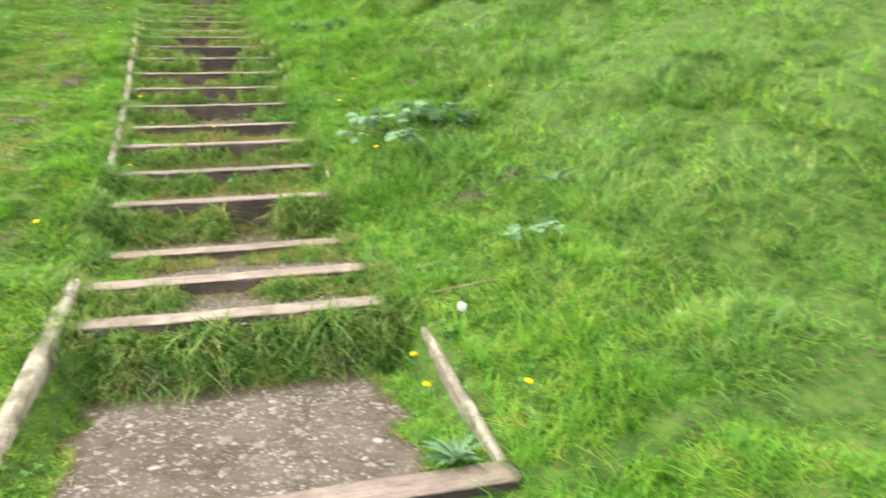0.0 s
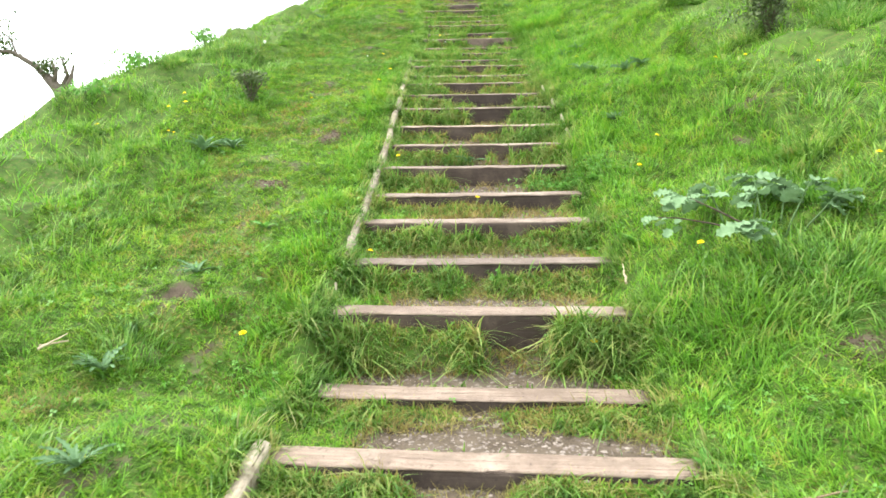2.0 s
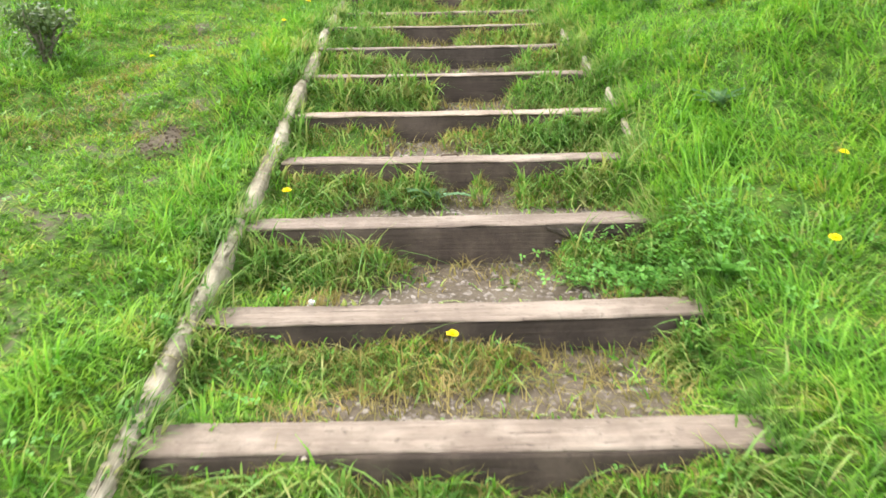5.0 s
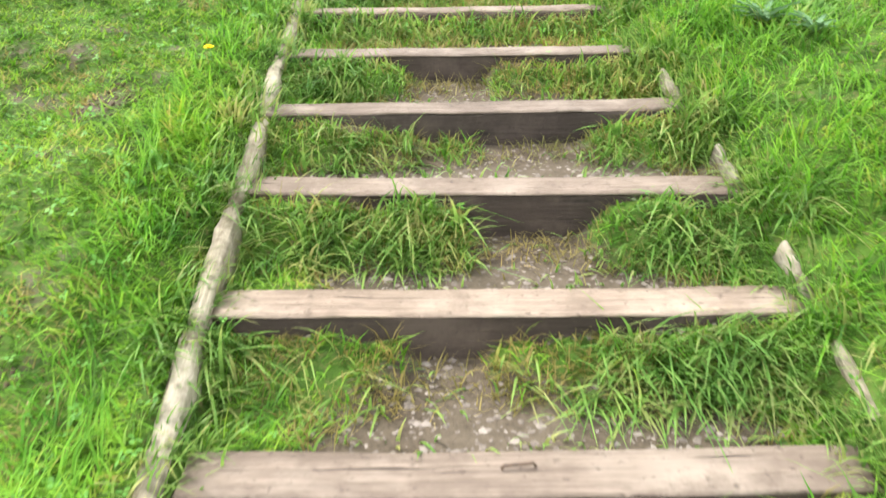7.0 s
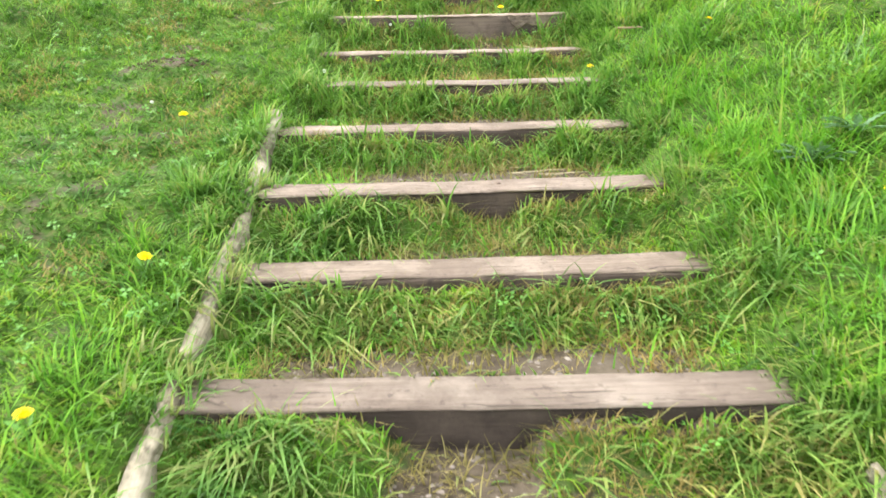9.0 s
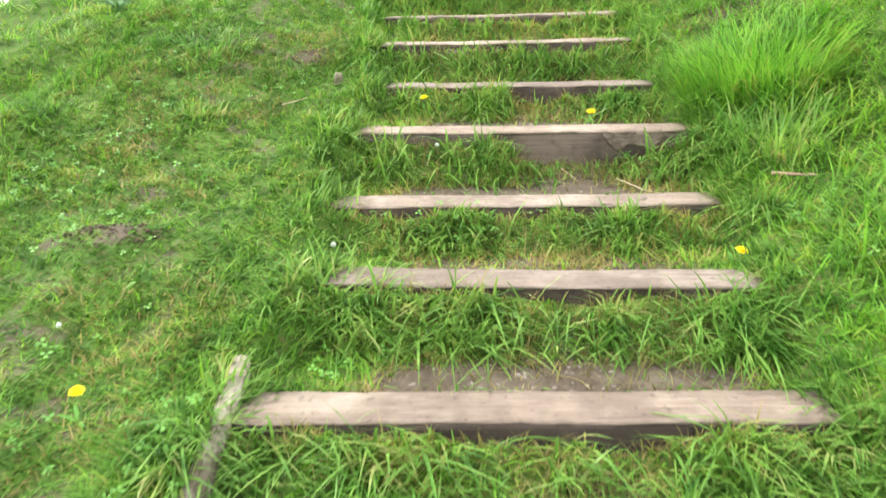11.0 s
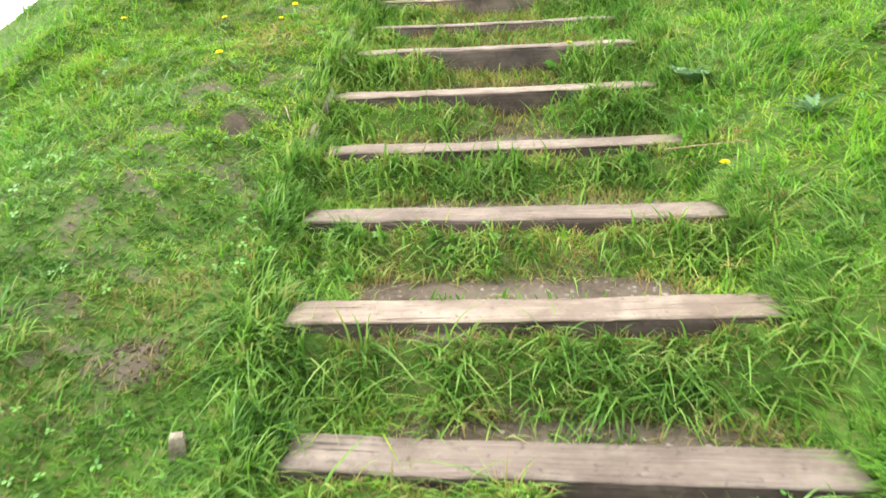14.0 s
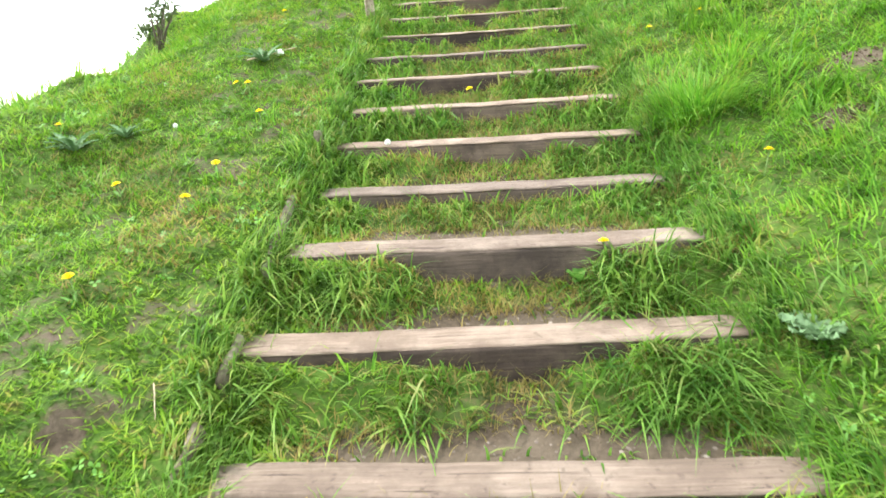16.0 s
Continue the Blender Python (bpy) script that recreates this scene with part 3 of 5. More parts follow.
LEFT_RAILS = [((-0.885, 2.45, 0.13), (-0.765, 4.42, 0.556)), (rail_z(-0.785, 5.0, -0.02), rail_z(-0.74, 5.78, -0.01)), (rail_z(-0.735, 6.02, 0.0), rail_z(-0.715, 7.68, 0.01)),
              (rail_z(-0.718, 7.72, 0.0), rail_z(-0.722, 9.02, 0.01)), (rail_z(-0.718, 9.05, 0.0), rail_z(-0.735, 10.06, 0.015)),
              (rail_z(-0.745, 10.15, -0.01), rail_z(-0.752, 10.92, 0.0)), (rail_z(-0.758, 10.97, 0.0), rail_z(-0.812, 11.74, 0.025)),
              (rail_z(-0.965, 15.12, 0.0), rail_z(-0.952, 15.36, 0.03)), (rail_z(-0.955, 15.52, 0.01), rail_z(-0.945, 15.70, 0.015)),
              (rail_z(-0.945, 15.98, 0.03), rail_z(-0.985, 16.50, 0.045)), (rail_z(-1.0, 17.6, -0.02), rail_z(-0.99, 18.0, 0.0))]
RIGHT_RAILS = [((0.998, 2.44, 0.10), (1.008, 3.52, 0.328)), (rail_z(0.80, 9.62, 0.005), rail_z(0.782, 9.80, 0.015)), (rail_z(0.853, 9.12, 0.0), rail_z(0.838, 9.30, 0.01)),
               (rail_z(0.90, 8.22, -0.005), rail_z(0.893, 8.52, 0.005)), (rail_z(0.89, 8.66, 0.0), rail_z(0.885, 8.84, 0.02))]
for i, ends in enumerate(LEFT_RAILS + RIGHT_RAILS):
    edging(ends, (0.074 if i == 0 else 0.054 if ends[0][1] < 14 else 0.026) if i < len(LEFT_RAILS) else (0.046 if i == len(LEFT_RAILS) else 0.027), 0.13, 70 + i)


def stake(x, y, tall, wide, label, material=MAT_RAIL):
    bm = bmesh.new()
    w = wide / 2
    rings = []
    for z, s in ((-0.12, 0.9), (0.0, 1.0), (tall * 0.7, 0.95), (tall - 0.01, 0.9), (tall, 0.7)):
        rings.append([bm.verts.new((cx * w * s, cy * w * s, z)) for cx, cy in ((-1, -1), (1, -1), (1, 1), (-1, 1))])
    for p, q in zip(rings, rings[1:]):
        for j in range(4):
            bm.faces.new((p[j], p[(j + 1) % 4], q[(j + 1) % 4], q[j]))
    bm.faces.new(rings[0][::-1])
    bm.faces.new(rings[-1])
    ob = mesh_object("wooden_stake", bm, material, None, "", False)
    ob.matrix_world = Matrix.Translation(drop(x, y)) @ pose(0, 0, 0, random.uniform(-6, 6), random.uniform(-6, 6), 20)
    tagged(ob, label, "stake")


stake(-0.95, 13.75, 0.05, 0.04, "short weathered wooden stake in the turf beside the steps")
stake(-0.98, 17.0, 0.07, 0.04, "short weathered wooden stake in the turf beside the steps")
stake(-1.05, 19.05, 0.14, 0.06, "pale wooden stake at the edge of the steps")


# ---- gravel ----
def make_gravel():
    rng = np.random.RandomState(5)
    n = 85000
    x = rng.uniform(-1.0, 1.1, n)
    y = np.r_[rng.uniform(2.42, 3.85, n // 4), rng.uniform(3.8, 10.5, n // 2), rng.uniform(10.5, 20, n - n // 4 - n // 2)]
    b = bareness(x, y)
    keep = (b > 0.30) & (rng.rand(n) < b * np.where(y < 3.85, 0.12 + 0.36 * vnoise(x, y, 0.3), np.where(y < 9.3, 0.75, 0.5)))
    x, y = x[keep], y[keep]
    size = np.clip(rng.lognormal(-5.15, 0.55, len(x)), 0.0025, 0.032)
    size = np.where(y > 3.9, np.minimum(size * 1.0, np.where(y > 9.3, 0.009, 0.014)), size)
    z = height(x, y)
    octa = np.array([(1, 0, 0), (0.3, 0.95, 0.1), (-0.8, 0.6, 0), (-0.8, -0.6, 0.1), (0.35, -0.9, 0), (0.1, 0.1, 0.75), (-0.3, 0.0, 0.7)])
    tri = np.array([(0, 1, 5), (1, 2, 6), (1, 6, 5), (2, 3, 6), (3, 4, 5), (3, 5, 6), (4, 0, 5)])
    m = len(x)
    v = octa[None] * (1 + rng.uniform(-0.28, 0.28, (m, 7, 3))) * size[:, None, None] * np.stack([rng.uniform(0.8, 1.5, m), rng.uniform(0.7, 1.1, m), rng.uniform(0.4, 0.8, m)], 1)[:, None]
    a = rng.uniform(0, 6.28, m)
    c, s = np.cos(a)[:, None], np.sin(a)[:, None]
    v = np.stack([v[..., 0] * c - v[..., 1] * s, v[..., 0] * s + v[..., 1] * c, v[..., 2]], -1) + np.stack([x, y, z - size * 0.05], 1)[:, None]
    f = tri[None] + (np.arange(m) * 7)[:, None, None]
    ob = array_object("gravel", v.reshape(-1, 3), f.reshape(-1, 3), MAT_STONE)
    tagged(ob, "pale limestone chips trodden into the bare treads", "gravel", kind="stuff")


make_gravel()


# ---- grass ----
def blades(name, x, y, length, width, azimuth, lean, material, label, segments=2, lift=0.0, seed=1, droop=0.30):
    """Curved tapered blades as one mesh. lean: how far each tip bends over, 0 upright to 1 flat."""
    rng = np.random.RandomState(seed)
    n = len(x)
    z = height(x, y) - 0.006 + lift
    dx, dy = np.cos(azimuth), np.sin(azimuth)
    face = azimuth + np.pi / 2 + rng.uniform(-0.7, 0.7, n)
    wx, wy = np.cos(face), np.sin(face)
    verts, levels = [], segments + 1
    for i in range(levels):
        t = i / segments
        out = length * lean * (0.25 * t + 0.75 * t * t)
        up = length * (t * (1 - 0.35 * lean) - droop * lean * lean * t * t)
        w = width * (1.0 if i == 0 else (1 - t) ** 0.6) * 0.5
        cx, cy, cz = x + dx * out, y + dy * out, z + up
        if i < segments:
            verts += [np.stack([cx - wx * w, cy - wy * w, cz], 1), np.stack([cx + wx * w, cy + wy * w, cz], 1)]
        else:
            verts.append(np.stack([cx, cy, cz], 1))
    per = 2 * segments + 1
    v = np.stack(verts, 1).reshape(-1, 3)
    base = (np.arange(n) * per)[:, None]
    quads = np.concatenate([base + np.array([[2 * i, 2 * i + 1, 2 * i + 3, 2 * i + 2]]) for i in range(segments - 1)])
    tips = base + np.array([[per - 3, per - 2, per - 1]])
    ob = array_object(name, v, [quads, tips], material)
    return tagged(ob, label, "grass", kind="stuff")


def lush(x, y):
    """How long the grass is at a place, in metres."""
    n = vnoise(x, y, 0.7) * 0.6 + vnoise(x + 31, y + 11, 0.25) * 0.4
    right = smooth(0.75, 1.3, x)
    far_left = smooth(-1.9, -3.0, x)
    base = 0.042 + 0.036 * n
    base = base + right * (0.016 + 0.055 * smooth(0.40, 0.75, n))
    base = base + far_left * (0.03 + 0.06 * n)
    base = base * (1 - 0.36 * smooth(-0.98, -1.15, x) * smooth(-2.3, -1.9, x))
    low = smooth(6.5, 4.0, y)
    base = base + low * smooth(-1.0, -1.4, x) * 0.05 * n
    rail = np.exp(-((x + 0.97) / 0.12) ** 2) * smooth(12, 10, y) * smooth(4.4, 5.4, y) + np.exp(-((x - 1.02) / 0.14) ** 2)
    return base + 0.07 * rail * (0.4 + n)


def riser_foot(x, y):
    """Where dry grass takes over at the foot of the worn risers."""
    k, f = step_of(x, y)
    lo = np.clip(k + 1, 0, COUNT - 1)
    c = cover_at(lo, x)
    spare = 0.15 + 0.42 * np.exp(-((c - 0.55) / 0.25) ** 2)
    return smooth(0.50, 0.85, f) * smooth(0.85, 0.5, np.abs(x - 0.05)) * spare * (0.45 + 0.9 * vnoise(x, y + 3, 0.16)) * ((k > 0) & (k < 30))


def dark_band(x, y):
    """Share of blades that take the darker greens, in a band half way up the hill."""
    return smooth(9.6, 11.2, y) * smooth(15.6, 14.2, y) * smooth(-0.5, -0.9, x) * 0.85 + smooth(11.5, 12.5, y) * smooth(15.0, 14.2, y) * smooth(-0.8, -0.4, x) * 0.35


# darker greens than the other turf, only for the band half way up
MAT_DARK_BAND = grass_material("dark_band_blades", (0.030, 0.094, 0.013), (0.10, 0.235, 0.028), (0.215, 0.37, 0.06), ((0.26, 0.25, 0.06), (0.40, 0.31, 0.13)))


def make_grass():
    rng = np.random.RandomState(11)

    def field(count, x0, x1, y0, y1, scale, name, label, width):
        each = 9
        cx, cy = np.repeat(rng.uniform(x0, x1, count // each), each), np.repeat(rng.uniform(y0, y1, count // each), each)
        tall = np.repeat(rng.lognormal(0, 0.35, count // each), each)
        x, y = cx + rng.normal(0, 0.026, len(cx)), cy + rng.normal(0, 0.026, len(cx))
        count = len(x)
        outward = np.arctan2(y - cy, x - cx)
        b = bareness(x, y)
        k, f = step_of(x, y)
        xl, xr = np.interp(y, MID_Y, EL), np.interp(y, MID_Y, ER)
        on_wood = (x > xl - 0.02) & (x < xr + 0.02) & (k >= 0) & (y < MID_Y[-1] + 0.3)
        depth = f * np.where(k >= 0, np.diff(np.r_[MID_Y, MID_Y[-1] + 0.45])[np.clip(k, 0, COUNT - 1)], 1)
        keep = ~(on_wood & (depth < 0.155)) & (rng.rand(count) > b * 1.5) & (rng.rand(count) > riser_foot(x, y) * 0.85)
        trail = smooth(-0.95, -1.2, x) * smooth(-2.2, -1.8, x)
        keep &= rng.rand(count) > 0.35 * trail * (0.4 + vnoise(x, y, 0.3))
        keep &= rng.rand(count) < 0.58 + 0.42 * smooth(0.34, 0.58, vnoise(x + 13, y + 3, 0.085) * 0.65 + vnoise(x, y + 17, 0.22) * 0.35)
        for (ra, rb) in LEFT_RAILS + RIGHT_RAILS:
            cx = np.interp(y, [ra[1], rb[1]], [ra[0], rb[0]])
            keep &= ~((np.abs(x - cx) < (0.075 if rb[1] < 5 or ra[1] > 10.9 else 0.055)) & (y > ra[1]) & (y < rb[1]))
        x, y, outward, tall = x[keep], y[keep], outward[keep], tall[keep]
        n = len(x)
        length = lush(x, y) * rng.uniform(0.55, 1.45, n) * scale * tall
        az = outward + rng.normal(0, 0.8, n)
        az = np.where(rng.rand(n) < 0.42, vnoise(x, y, 0.4) * 11, az)
        wide, lean = width * rng.uniform(0.75, 1.5, n), rng.uniform(0.45, 1.3, n)
        in_band = rng.rand(n) < dark_band(x, y)
        for on, green, words in ((~in_band, MAT_GRASS, label), (in_band, MAT_DARK_BAND, "short darker green turf beside the timber steps")):
            if on.sum() > 200:
                blades(name, x[on], y[on], length[on], wide[on], az[on], lean[on], green, words, 2, 0, 1, 0.46)

    field(255000, -2.4, 2.3, 1.2, 12.0, 1.0, "grass", "short bright green turf beside the timber steps", 0.0062)
    field(155000, -2.4, 2.3, 12.0, 20.5, 1.0, "grass", "short bright green turf beside the timber steps", 0.0066)
    field(56000, -7.0, -2.4, 1.5, 24.0, 1.15, "grass", "longer green grass on the hillside", 0.0095)
    field(66000, 2.3, 7.5, 1.5, 24.0, 1.15, "grass", "longer green grass on the hillside", 0.0095)
    field(30000, -2.4, 2.3, 20.5, 27.0, 1.2, "grass", "green grass at the top of the hill", 0.011)


make_grass()


def make_turf():
    """Short trodden grass: one pointed blade a triangle, lying every way."""
    rng = np.random.RandomState(71)
    n = 520000
    y = rng.uniform(1.5, 20.5, n)
    x = np.where(rng.rand(n) < 0.55, rng.uniform(-2.9, -0.75, n), rng.uniform(-1.0, 2.6, n))
    b = bareness(x, y)
    k, f = step_of(x, y)
    depth = f * np.diff(np.r_[MID_Y, MID_Y[-1] + 0.45])[np.clip(k, 0, COUNT - 1)]
    xl, xr = np.interp(y, MID_Y, EL), np.interp(y, MID_Y, ER)
    keep = ~((x > xl - 0.01) & (x < xr + 0.01) & (k >= 0) & (depth < 0.155)) & (rng.rand(n) > b * 1.6) & (rng.rand(n) > riser_foot(x, y) * 0.8)
    keep &= rng.rand(n) < 0.6 + 0.4 * smooth(0.36, 0.58, vnoise(x + 13, y + 3, 0.085) * 0.65 + vnoise(x, y + 17, 0.22) * 0.35)
    for (ra, rb) in LEFT_RAILS + RIGHT_RAILS:
        cx = np.interp(y, [ra[1], rb[1]], [ra[0], rb[0]])
        keep &= ~((np.abs(x - cx) < 0.035) & (y > ra[1]) & (y < rb[1]))
    x, y = x[keep], y[keep]
    n = len(x)
    z = height(x, y)
    length, width = rng.uniform(0.026, 0.072, n), rng.uniform(0.0045, 0.0105, n)
    az, up = rng.uniform(0, 6.28, n), rng.uniform(0.06, 0.65, n)
    side = az + np.pi / 2 + rng.normal(0, 0.3, n)
    out = np.sqrt(1 - up * up) * length
    sx, sy = np.cos(side) * width / 2, np.sin(side) * width / 2
    v = np.stack([np.stack([x - sx, y - sy, z], 1), np.stack([x + sx, y + sy, z], 1),
                  np.stack([x + np.cos(az) * out, y + np.sin(az) * out, z + up * length], 1)], 1).reshape(-1, 3)
    in_band = rng.rand(n) < dark_band(x, y)
    v = v.reshape(-1, 3, 3)
    for on, green, words in ((~in_band, MAT_TURF, "short trodden tangled turf with brown thatch"), (in_band, MAT_DARK_BAND, "short dark green trodden turf")):
        ob = array_object("turf", v[on].reshape(-1, 3), np.arange(3 * on.sum()).reshape(-1, 3), green)
        tagged(ob, words, "grass", kind="stuff")


MAT_TURF = grass_material("trodden_turf", (0.036, 0.105, 0.010), (0.13, 0.29, 0.020), (0.31, 0.49, 0.05), ((0.36, 0.32, 0.08), (0.36, 0.25, 0.12)))
make_turf()


def make_tufts():
    """Long grass that hangs over the risers and stands in clumps on the banks."""
    rng = np.random.RandomState(23)
    xs, ys, ls, az, le = [], [], [], [], []
    for k in range(1, COUNT):
        n = 4000 if k == 1 else 2700 if k < 20 else 2300 if k < 30 else 1200
        x = rng.uniform(EL[k] - 0.14, ER[k] + 0.14, n)
        clump = smooth(0.30, 0.62, vnoise(x, k * 7.7 + 0 * x, 0.13))
        p = np.maximum(cover_at(np.full(n, k), x) ** 1.5 * (0.2 + 0.8 * clump), 0.05 * (vnoise(x, k * 9.1 + 0 * x, 0.05) > 0.55))
        on = rng.rand(n) < p * (1 - 0.6 * (k == 8) * smooth(0.45, 0.6, x))
        x = x[on]
        n = len(x)
        back = rng.uniform(0.015, 0.17 if k == 1 else 0.20, n)
        y = nose_y(k, x) - back
        rise = NZ[k] - NZ[k - 1]
        length = rng.uniform(0.5, 1.35, n) * (0.45 + 0.5 * cover_at(np.full(n, k), x)) * (0.62 + 0.76 * vnoise(x, k * 4.9 + 0 * x, 0.07)) * min(max(rise, 0.13), 0.2) * (0.72 + 0.20 * (k in (4, 14, 16, 17, 20))) * np.where(rng.rand(n) < 0.12, 1.5, 1.0) * (1.0 if k < 20 else 0.9)
        xs.append(x), ys.append(y), ls.append(length)
        az.append(rng.normal(-np.pi / 2, 0.9, n)), le.append(rng.uniform(0.45, 1.2, n))
    for k in range(1, COUNT):
        n = 400
        side = rng.rand(n) < 0.5
        reach = np.where(side, EL[k], ER[k]) + np.where(side, 1, -1) * rng.normal(-0.03 if k < 20 else -0.06, 0.05, n)
        y = nose_y(k, reach) + rng.uniform(-0.07, 0.21, n)
        xs.append(reach), ys.append(y), ls.append(rng.uniform(0.04, 0.12, n))
        az.append(np.where(side, 0, np.pi) + rng.normal(0, 0.9, n)), le.append(rng.uniform(0.3, 1.0, n))
        n = 130
        x = rng.uniform(EL[k], ER[k], n)
        keep = rng.rand(n) < 0.25 + 0.75 * smooth(0.45, 0.65, vnoise(x, k * 5.3 + 0 * x, 0.14))
        x = x[keep]
        xs.append(x), ys.append(nose_y(k, x) + rng.uniform(0.155, 0.20, len(x))), ls.append(rng.uniform(0.03, 0.085, len(x)))
        az.append(rng.normal(-np.pi / 2, 0.8, len(x))), le.append(rng.uniform(0.4, 1.1, len(x)))
    risers = sum(len(a) for a in xs)
    clumps = [(0.95, 12.9, 0.2, 300, 0.3), (1.05, 14.3, 0.3, 300, 0.22), (1.0, 18.3, 0.3, 320, 0.26), (1.3, 5.2, 0.5, 600, 0.24), (1.72, 5.42, 0.42, 520, 0.26), (2.0, 5.6, 0.4, 300, 0.24), (-1.65, 5.12, 0.22, 300, 0.19), (2.41, 4.2, 0.4, 520, 0.26), (3.2, 3.5, 0.5, 480, 0.26), (2.2, 2.7, 0.35, 360, 0.22), (-1.72, 13.95, 0.28, 420, 0.13), (-1.55, 13.3, 0.22, 220, 0.11), (1.1, 12.2, 0.25, 250, 0.2),
              (1.6, 6.4, 0.5, 420, 0.2), (1.25, 9.9, 0.3, 300, 0.2), (1.0, 10.6, 0.22, 260, 0.2), (-2.6, 6.0, 0.7, 500, 0.2), (-3.0, 4.6, 0.8, 500, 0.2),
              (-1.7, 4.0, 0.5, 420, 0.17), (1.5, 11.4, 0.4, 350, 0.2), (1.5, 8.7, 0.4, 300, 0.16), (2.0, 8.3, 0.5, 350, 0.18), (-0.95, 11.0, 0.1, 120, 0.18),
              (-0.62, 12.1, 0.16, 170, 0.2), (-0.95, 16.9, 0.16, 160, 0.2), (1.4, 16.4, 0.45, 350, 0.2), (1.9, 3.6, 0.7, 500, 0.2), (2.4, 4.6, 0.7, 500, 0.22),
              (-2.7, 8.0, 0.6, 350, 0.18), (-1.95, 15.5, 0.35, 260, 0.14), (0.85, 15.6, 0.25, 200, 0.17), (1.2, 7.3, 0.3, 260, 0.16), (1.1, 3.9, 0.25, 220, 0.16)]
    for i in range(230):
        cx = rng.choice([rng.uniform(-4.3, -1.9), rng.uniform(1.1, 5.0)])
        clumps.append((cx, rng.uniform(2.0, 21.0), rng.uniform(0.08, 0.24), 46, rng.uniform(0.10, 0.20)))
    for i in range(60):
        clumps.append((rng.uniform(1.7, 4.6), rng.uniform(2.5, 8.5), rng.uniform(0.1, 0.3), 60, rng.uniform(0.14, 0.24)))
    for i in range(95):
        clumps.append((rng.uniform(1.9, 6.0), rng.uniform(2.2, 12.0), rng.uniform(0.14, 0.36), 260, rng.uniform(0.20, 0.32)))
    for i in range(45):
        clumps.append((rng.uniform(-6.0, -2.3), rng.uniform(3.0, 12.0), rng.uniform(0.14, 0.34), 240, rng.uniform(0.18, 0.28)))
    for cx, cy, r, n, tall in clumps:
        a, d = rng.uniform(0, 6.28, n), np.sqrt(rng.rand(n)) * r
        x, y = cx + np.cos(a) * d, cy + np.sin(a) * d * 0.8
        xs.append(x), ys.append(y)
        ls.append(rng.uniform(0.45, 1.1, n) * tall * 0.78)
        az.append(a + rng.normal(0, 0.7, n)), le.append(rng.uniform(0.4, 1.15, n))
    x, y = np.concatenate(xs), np.concatenate(ys)
    n = len(x)
    length, width, az, le = np.concatenate(ls) * 1.25, rng.uniform(0.005, 0.0135, n), np.concatenate(az), np.concatenate(le)
    a = (np.arange(n) < risers) & (y < 11.0 + rng.normal(0, 0.5, n))
    b = ~a
    blades("long_grass", x[a], y[a], length[a], width[a], az[a], le[a], MAT_RISER, "long drooping green and yellowed grass over the timber risers", 4, 0, 4, 0.60)
    blades("long_grass", x[b], y[b], length[b], width[b], az[b], le[b], MAT_TUFT, "long drooping green grass on the banks and upper risers", 4, 0, 4, 0.60)


def bright_tussock(cx, cy, reach, count, tall, seed):
    """One dense clump of fresh lime-green grass on the bank."""
    rng = np.random.RandomState(seed)
    a, d = rng.uniform(0, 6.28, count), np.sqrt(rng.rand(count)) * reach
    blades("grass_tussock", cx + np.cos(a) * d, cy + np.sin(a) * d * 0.8, tall * rng.uniform(0.5, 1.2, count), rng.uniform(0.004, 0.009, count), a + rng.normal(-0.2, 0.6, count),
           rng.uniform(0.4, 1.15, count), MAT_GRASS, "dense tussock of fresh bright green grass on the bank", 3, 0, seed, 0.5)


bright_tussock(1.02, 13.42, 0.34, 2000, 0.33, 81)
bright_tussock(0.70, 17.0, 0.17, 800, 0.24, 82)
bright_tussock(-1.29, 5.40, 0.10, 240, 0.11, 83)
MAT_RISER = grass_material("riser_grass", (0.038, 0.112, 0.020), (0.13, 0.275, 0.042), (0.30, 0.44, 0.115), ((0.36, 0.34, 0.12), (0.50, 0.41, 0.21)), 0.46, 0.28, (0.34, 0.62, 0.74))
make_tufts()


def make_fringe():
    """Fine dry grass where the turf thins out round the bare treads."""
    rng = np.random.RandomState(31)
    n = 340000
    x, y = rng.uniform(-1.0, 1.05, n), rng.uniform(2.4, 20.0, n)
    b = bareness(x, y)
    k, f = step_of(x, y)
    depth = f * np.diff(np.r_[MID_Y, MID_Y[-1] + 0.45])[np.clip(k, 0, COUNT - 1)]
    foot = smooth(0.72, 0.95, f) * (np.abs(x - 0.05) < 0.72) * (0.2 + 0.8 * smooth(0.05, 0.45, cover_at(np.clip(k + 1, 0, COUNT - 1), x)))
    p = np.exp(-((b - 0.42) / 0.22) ** 2) * 0.8 + foot * 0.45 + riser_foot(x, y) * 1.8
    keep = (rng.rand(n) < p * (0.2 + 1.2 * vnoise(x, y, 0.11))) & (depth > 0.155)
    x, y = x[keep], y[keep]
    n = len(x)
    blades("dry_grass", x, y, rng.uniform(0.03, 0.11, n), rng.uniform(0.003, 0.0062, n), rng.uniform(0, 6.28, n), rng.uniform(0.45, 1.25, n), MAT_DRY,
           "thin yellowed grass round the bare soil of the treads", 2, 0, 8)


